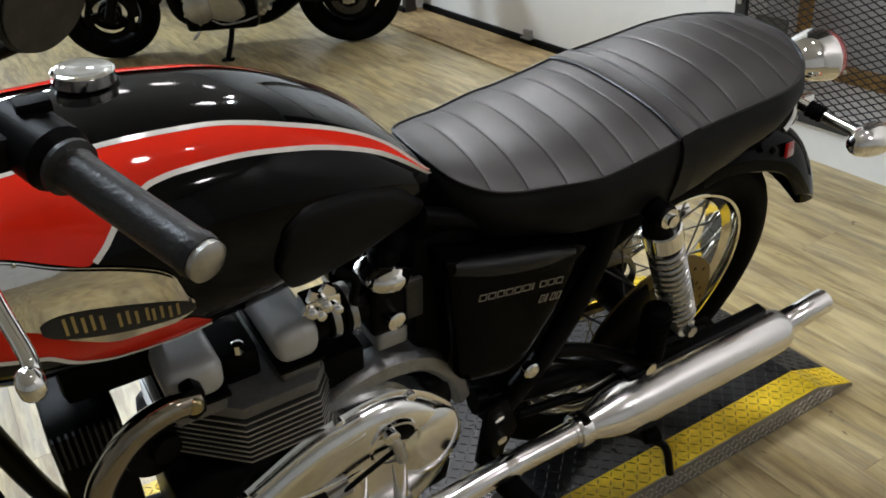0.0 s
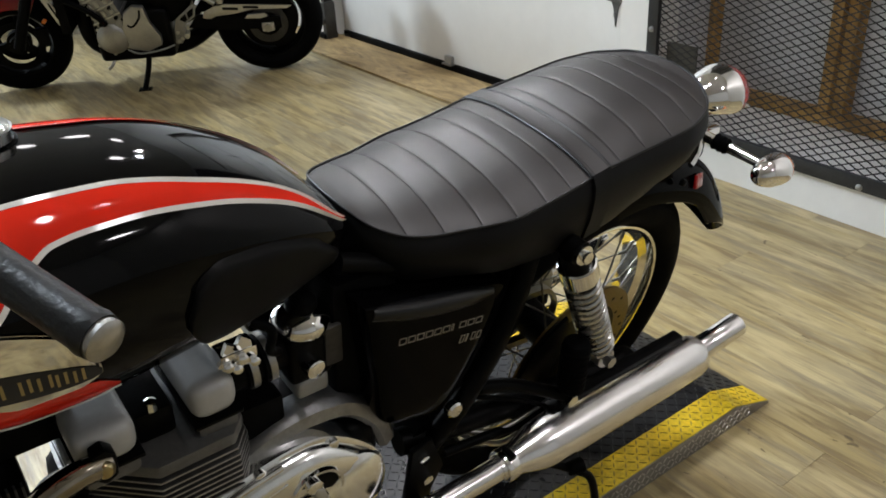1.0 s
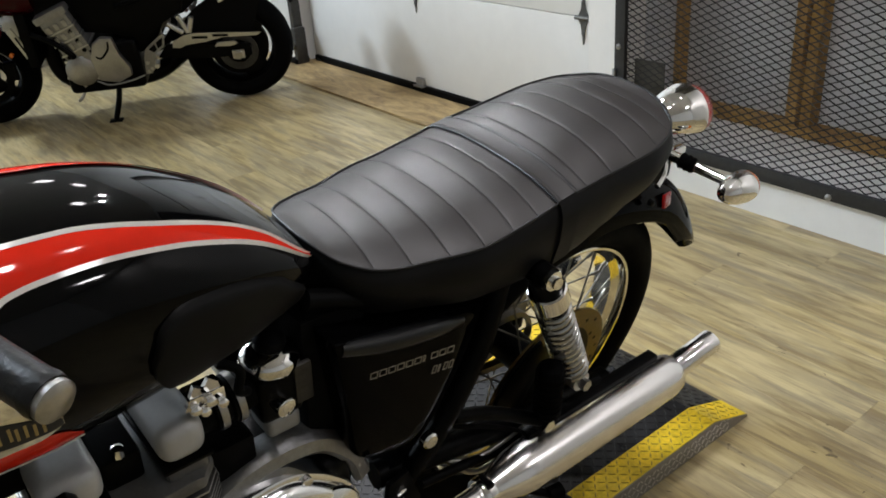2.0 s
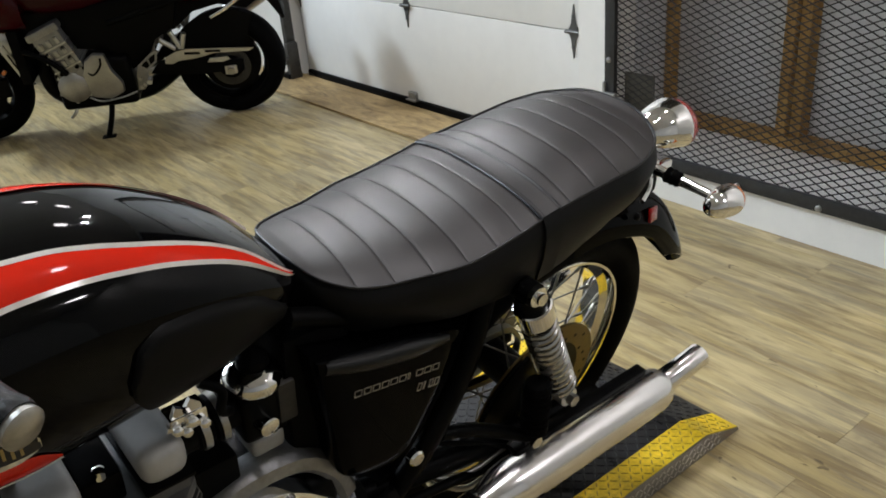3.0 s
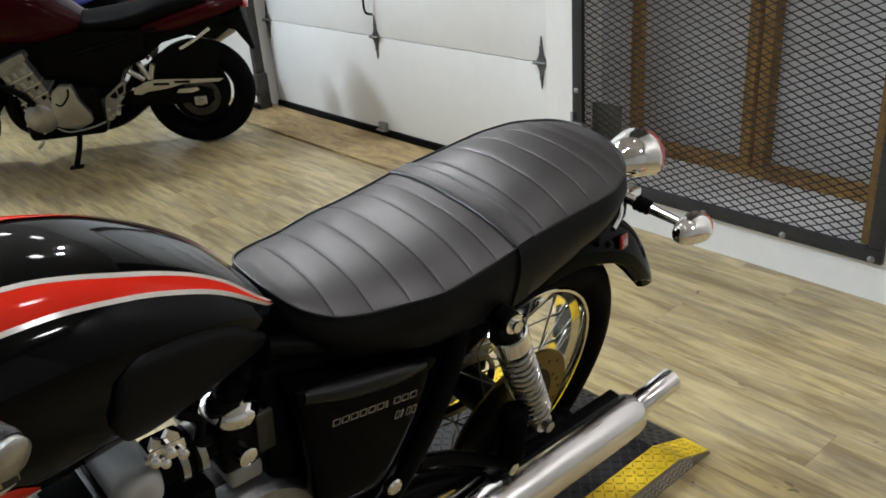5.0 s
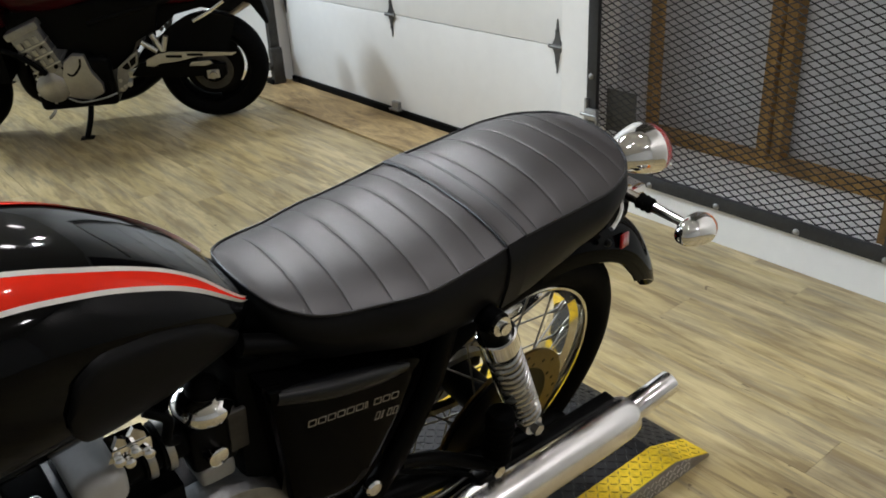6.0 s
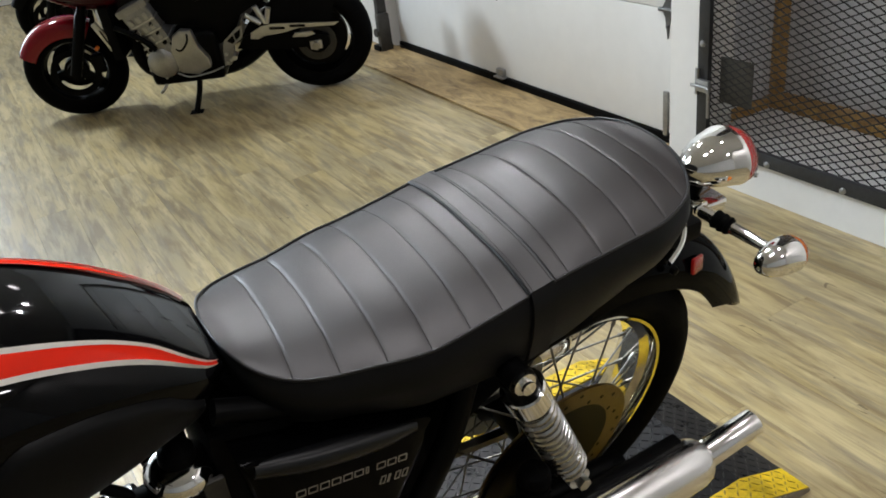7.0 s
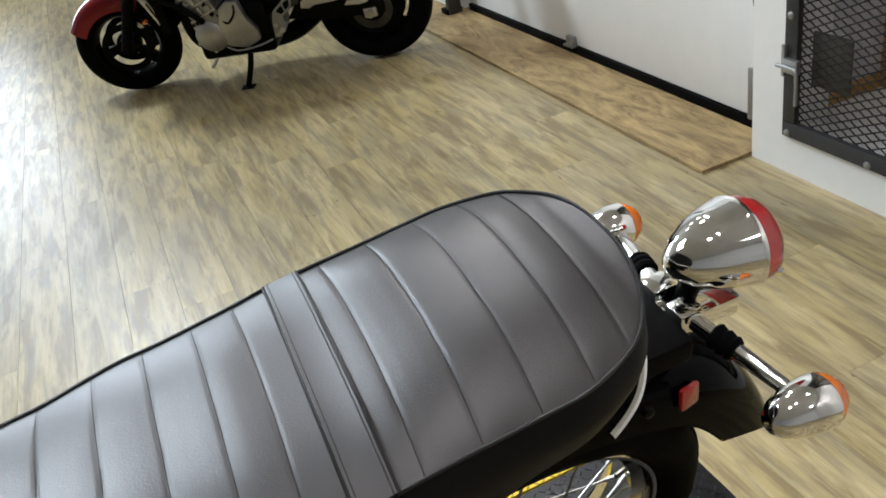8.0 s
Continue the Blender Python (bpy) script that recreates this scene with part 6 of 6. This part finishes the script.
part("tail_shell", tail_shell([(1.70, 0.06, 0.66, 0.735), (1.76, 0.095, 0.62, 0.76), (1.86, 0.10, 0.62, 0.79), (1.97, 0.07, 0.68, 0.80)]), RED_FAIRING, third, "bright red tail shell")
part("seat_flank", tail_shell([(1.50, 0.05, 0.64, 0.68), (1.60, 0.075, 0.655, 0.715), (1.70, 0.075, 0.69, 0.745), (1.76, 0.05, 0.72, 0.75)]), BLUE_PAINT, third, "blue seat flank")

# ---- lamps of the room, with added unseen spotlights and floodlights ----
def downlight(x, y, power, tint=(1.0, 0.960, 0.995)):
    e = thing("ceiling_lamp", pose(x, y, 2.998), "round white recessed ceiling lamp, lit", "ceiling lamp", "ceiling lamps")
    part("trim_ring", ring_band((0, 0, 0), (0, 0, 1), [(0.0, 0.098), (-0.016, 0.100), (-0.018, 0.118), (0.0, 0.128)], 32), WALL_WHITE, e)
    d = bpy.data.lights.new("ceiling_lamp_light", "AREA")
    d.shape, d.size, d.energy, d.color = "DISK", 0.19, power, tint
    o = new("ceiling_lamp_light", d)
    o.matrix_basis = pose(x, y, 2.984)


for lx, ly, pw in ((1.04, 4.06, 2.5), (1.57, 4.58, 2.5), (1.97, 4.24, 2.5), (1.47, 2.55, 5), (0.76, 0.30, 13), (2.00, -1.75, 14)):
    downlight(lx, ly, pw)


# Unseen spotlights, added where surfaces needed more light.
def spotlight(x, y, power, tx, ty, cone=85, tint=(1.0, 0.960, 0.995), tz=0.0):
    e = thing("added_spotlight", pose(x, y, 2.998), "small round white ceiling spotlight, unseen and added, lit", "spotlight", "ceiling spotlights")
    part("base", lathe([(0, 0.04), (-0.02, 0.04)], (0, 0, 0), (0, 0, 1), 20), WALL_WHITE, e)
    part("head", lathe([(0, 0.035), (0.03, 0.05), (0.11, 0.05)], (0, 0, -0.02), Vector((tx - x, ty - y, tz - 2.84)), 24, False), WALL_WHITE, e)
    d = bpy.data.lights.new("added_spotlight_light", "SPOT")
    d.energy, d.color, d.spot_size, d.spot_blend, d.shadow_soft_size = power, tint, radians(cone), 0.8, 0.035
    o = new("added_spotlight_light", d)
    o.matrix_basis = look((x, y, 2.84), (tx, ty, tz))


spotlight(2.0, 0.75, 20, 1.95, 0.9, 72)
# Added to brighten the closet behind the mesh.
spotlight(1.4, 0.95, 62, 2.90, 1.45, 52, tz=1.2)
# Added to wash the east wall that the silencer reflects.
spotlight(0.9, -1.3, 130, 2.47, -0.35, 62, tz=1.9)
spotlight(1.2, 0.4, 28, 1.2, 1.1, 56)
spotlight(0.3, 2.3, 40, 0.6, 1.6, 60)
spotlight(1.75, 2.58, 62, 0.95, 1.1, 58, (0.90, 0.95, 1.0))


def flood(x, y, sx, sy, power, tx, ty, spread):
    """An unseen flat flood lamp, added under the ceiling and tilted to what it lights."""
    m = look((x, y, 2.80), (tx, ty, 0.8))
    e = thing("unseen_floodlight", m, "flat cool white floodlight, unseen, added under the ceiling, lit", "floodlight", "ceiling floodlights")
    part("frame", join(geo_of(block(-sx / 2 - 0.02, sx / 2 + 0.02, -sy / 2 - 0.02, -sy / 2, -0.01, 0.03)), geo_of(block(-sx / 2 - 0.02, sx / 2 + 0.02, sy / 2, sy / 2 + 0.02, -0.01, 0.03)), geo_of(block(-sx / 2 - 0.02, -sx / 2, -sy / 2, sy / 2, -0.01, 0.03)), geo_of(block(sx / 2, sx / 2 + 0.02, -sy / 2, sy / 2, -0.01, 0.03)), geo_of(block(-sx / 2, sx / 2, -sy / 2, sy / 2, 0.01, 0.03))), WALL_WHITE, e, smooth=False)
    part("hanger", tube([(0, 0, 0.03), m.inverted() @ Vector((x, y, 3.0))], 0.008, 8), ZINC, e)
    d = bpy.data.lights.new("unseen_floodlight_light", "AREA")
    d.shape, d.size, d.size_y, d.energy, d.color, d.spread = "RECTANGLE", sx, sy, power, (0.78, 0.89, 1.0), radians(spread)
    o = new("unseen_floodlight_light", d)
    o.matrix_basis = m


# Added spotlight for the sheen along the seat.
spotlight(1.90, 3.10, 70, 1.05, 1.1, 50)
# Added flood for the bluish sheen on the seat front.
flood(-0.25, 2.30, 0.9, 0.6, 26, 0.65, 1.1, 90)
# Added spotlight to keep the garage door bright.
spotlight(1.55, 2.42, 120, 2.62, 3.05, 66, (0.96, 0.97, 1.0), tz=0.9)
# Unseen flood, placed behind the parked motorcycle from its forward shadow.
flood(0.35, 5.85, 0.5, 0.35, 62, 1.4, 3.6, 130)
d = bpy.data.lights.new("window_light", "AREA")
d.shape, d.size, d.size_y, d.energy, d.color = "RECTANGLE", 3.2, 1.75, 230, (0.76, 0.87, 1.0)
o = new("window_light", d)
o.matrix_basis = look((-1.6, 9.19, 1.8), (-1.6, 0, 1.8))

# ---- floor planks ----
def plank_mesh(w, l):
    g, t = 0.0003, 0.004
    bm = bmesh.new()
    lo = [bm.verts.new((x, y, -t + 0.0004)) for x, y in ((0, 0), (w, 0), (w, l), (0, l))]
    mid = [bm.verts.new((x, y, -0.001)) for x, y in ((g * .5, g * .5), (w - g * .5, g * .5), (w - g * .5, l - g * .5), (g * .5, l - g * .5))]
    top = [bm.verts.new((x, y, 0.0)) for x, y in ((g * 1.6, g * 1.6), (w - g * 1.6, g * 1.6), (w - g * 1.6, l - g * 1.6), (g * 1.6, l - g * 1.6))]
    bm.faces.new(top)
    for a, b in ((lo, mid), (mid, top)):
        for i in range(4):
            j = (i + 1) % 4
            bm.faces.new((a[i], a[j], b[j], b[i]))
    me = bpy.data.meshes.new("plank")
    bm.to_mesh(me)
    bm.free()
    me.materials.append(PLANK)
    return me


PW, PL = 0.152, 1.22
whole = plank_mesh(PW, PL)
rng = random.Random(5)
x = -1.085
while x < 2.45:
    y = 0.1 - rng.choice((0.0, 0.2, 0.41, 0.62, 0.83, 1.02))
    while y < 8.0:
        p = new("plank", whole)
        p.location = (x, y, 0)
        p.parent = floor_ob
        y += PL
    x += PW
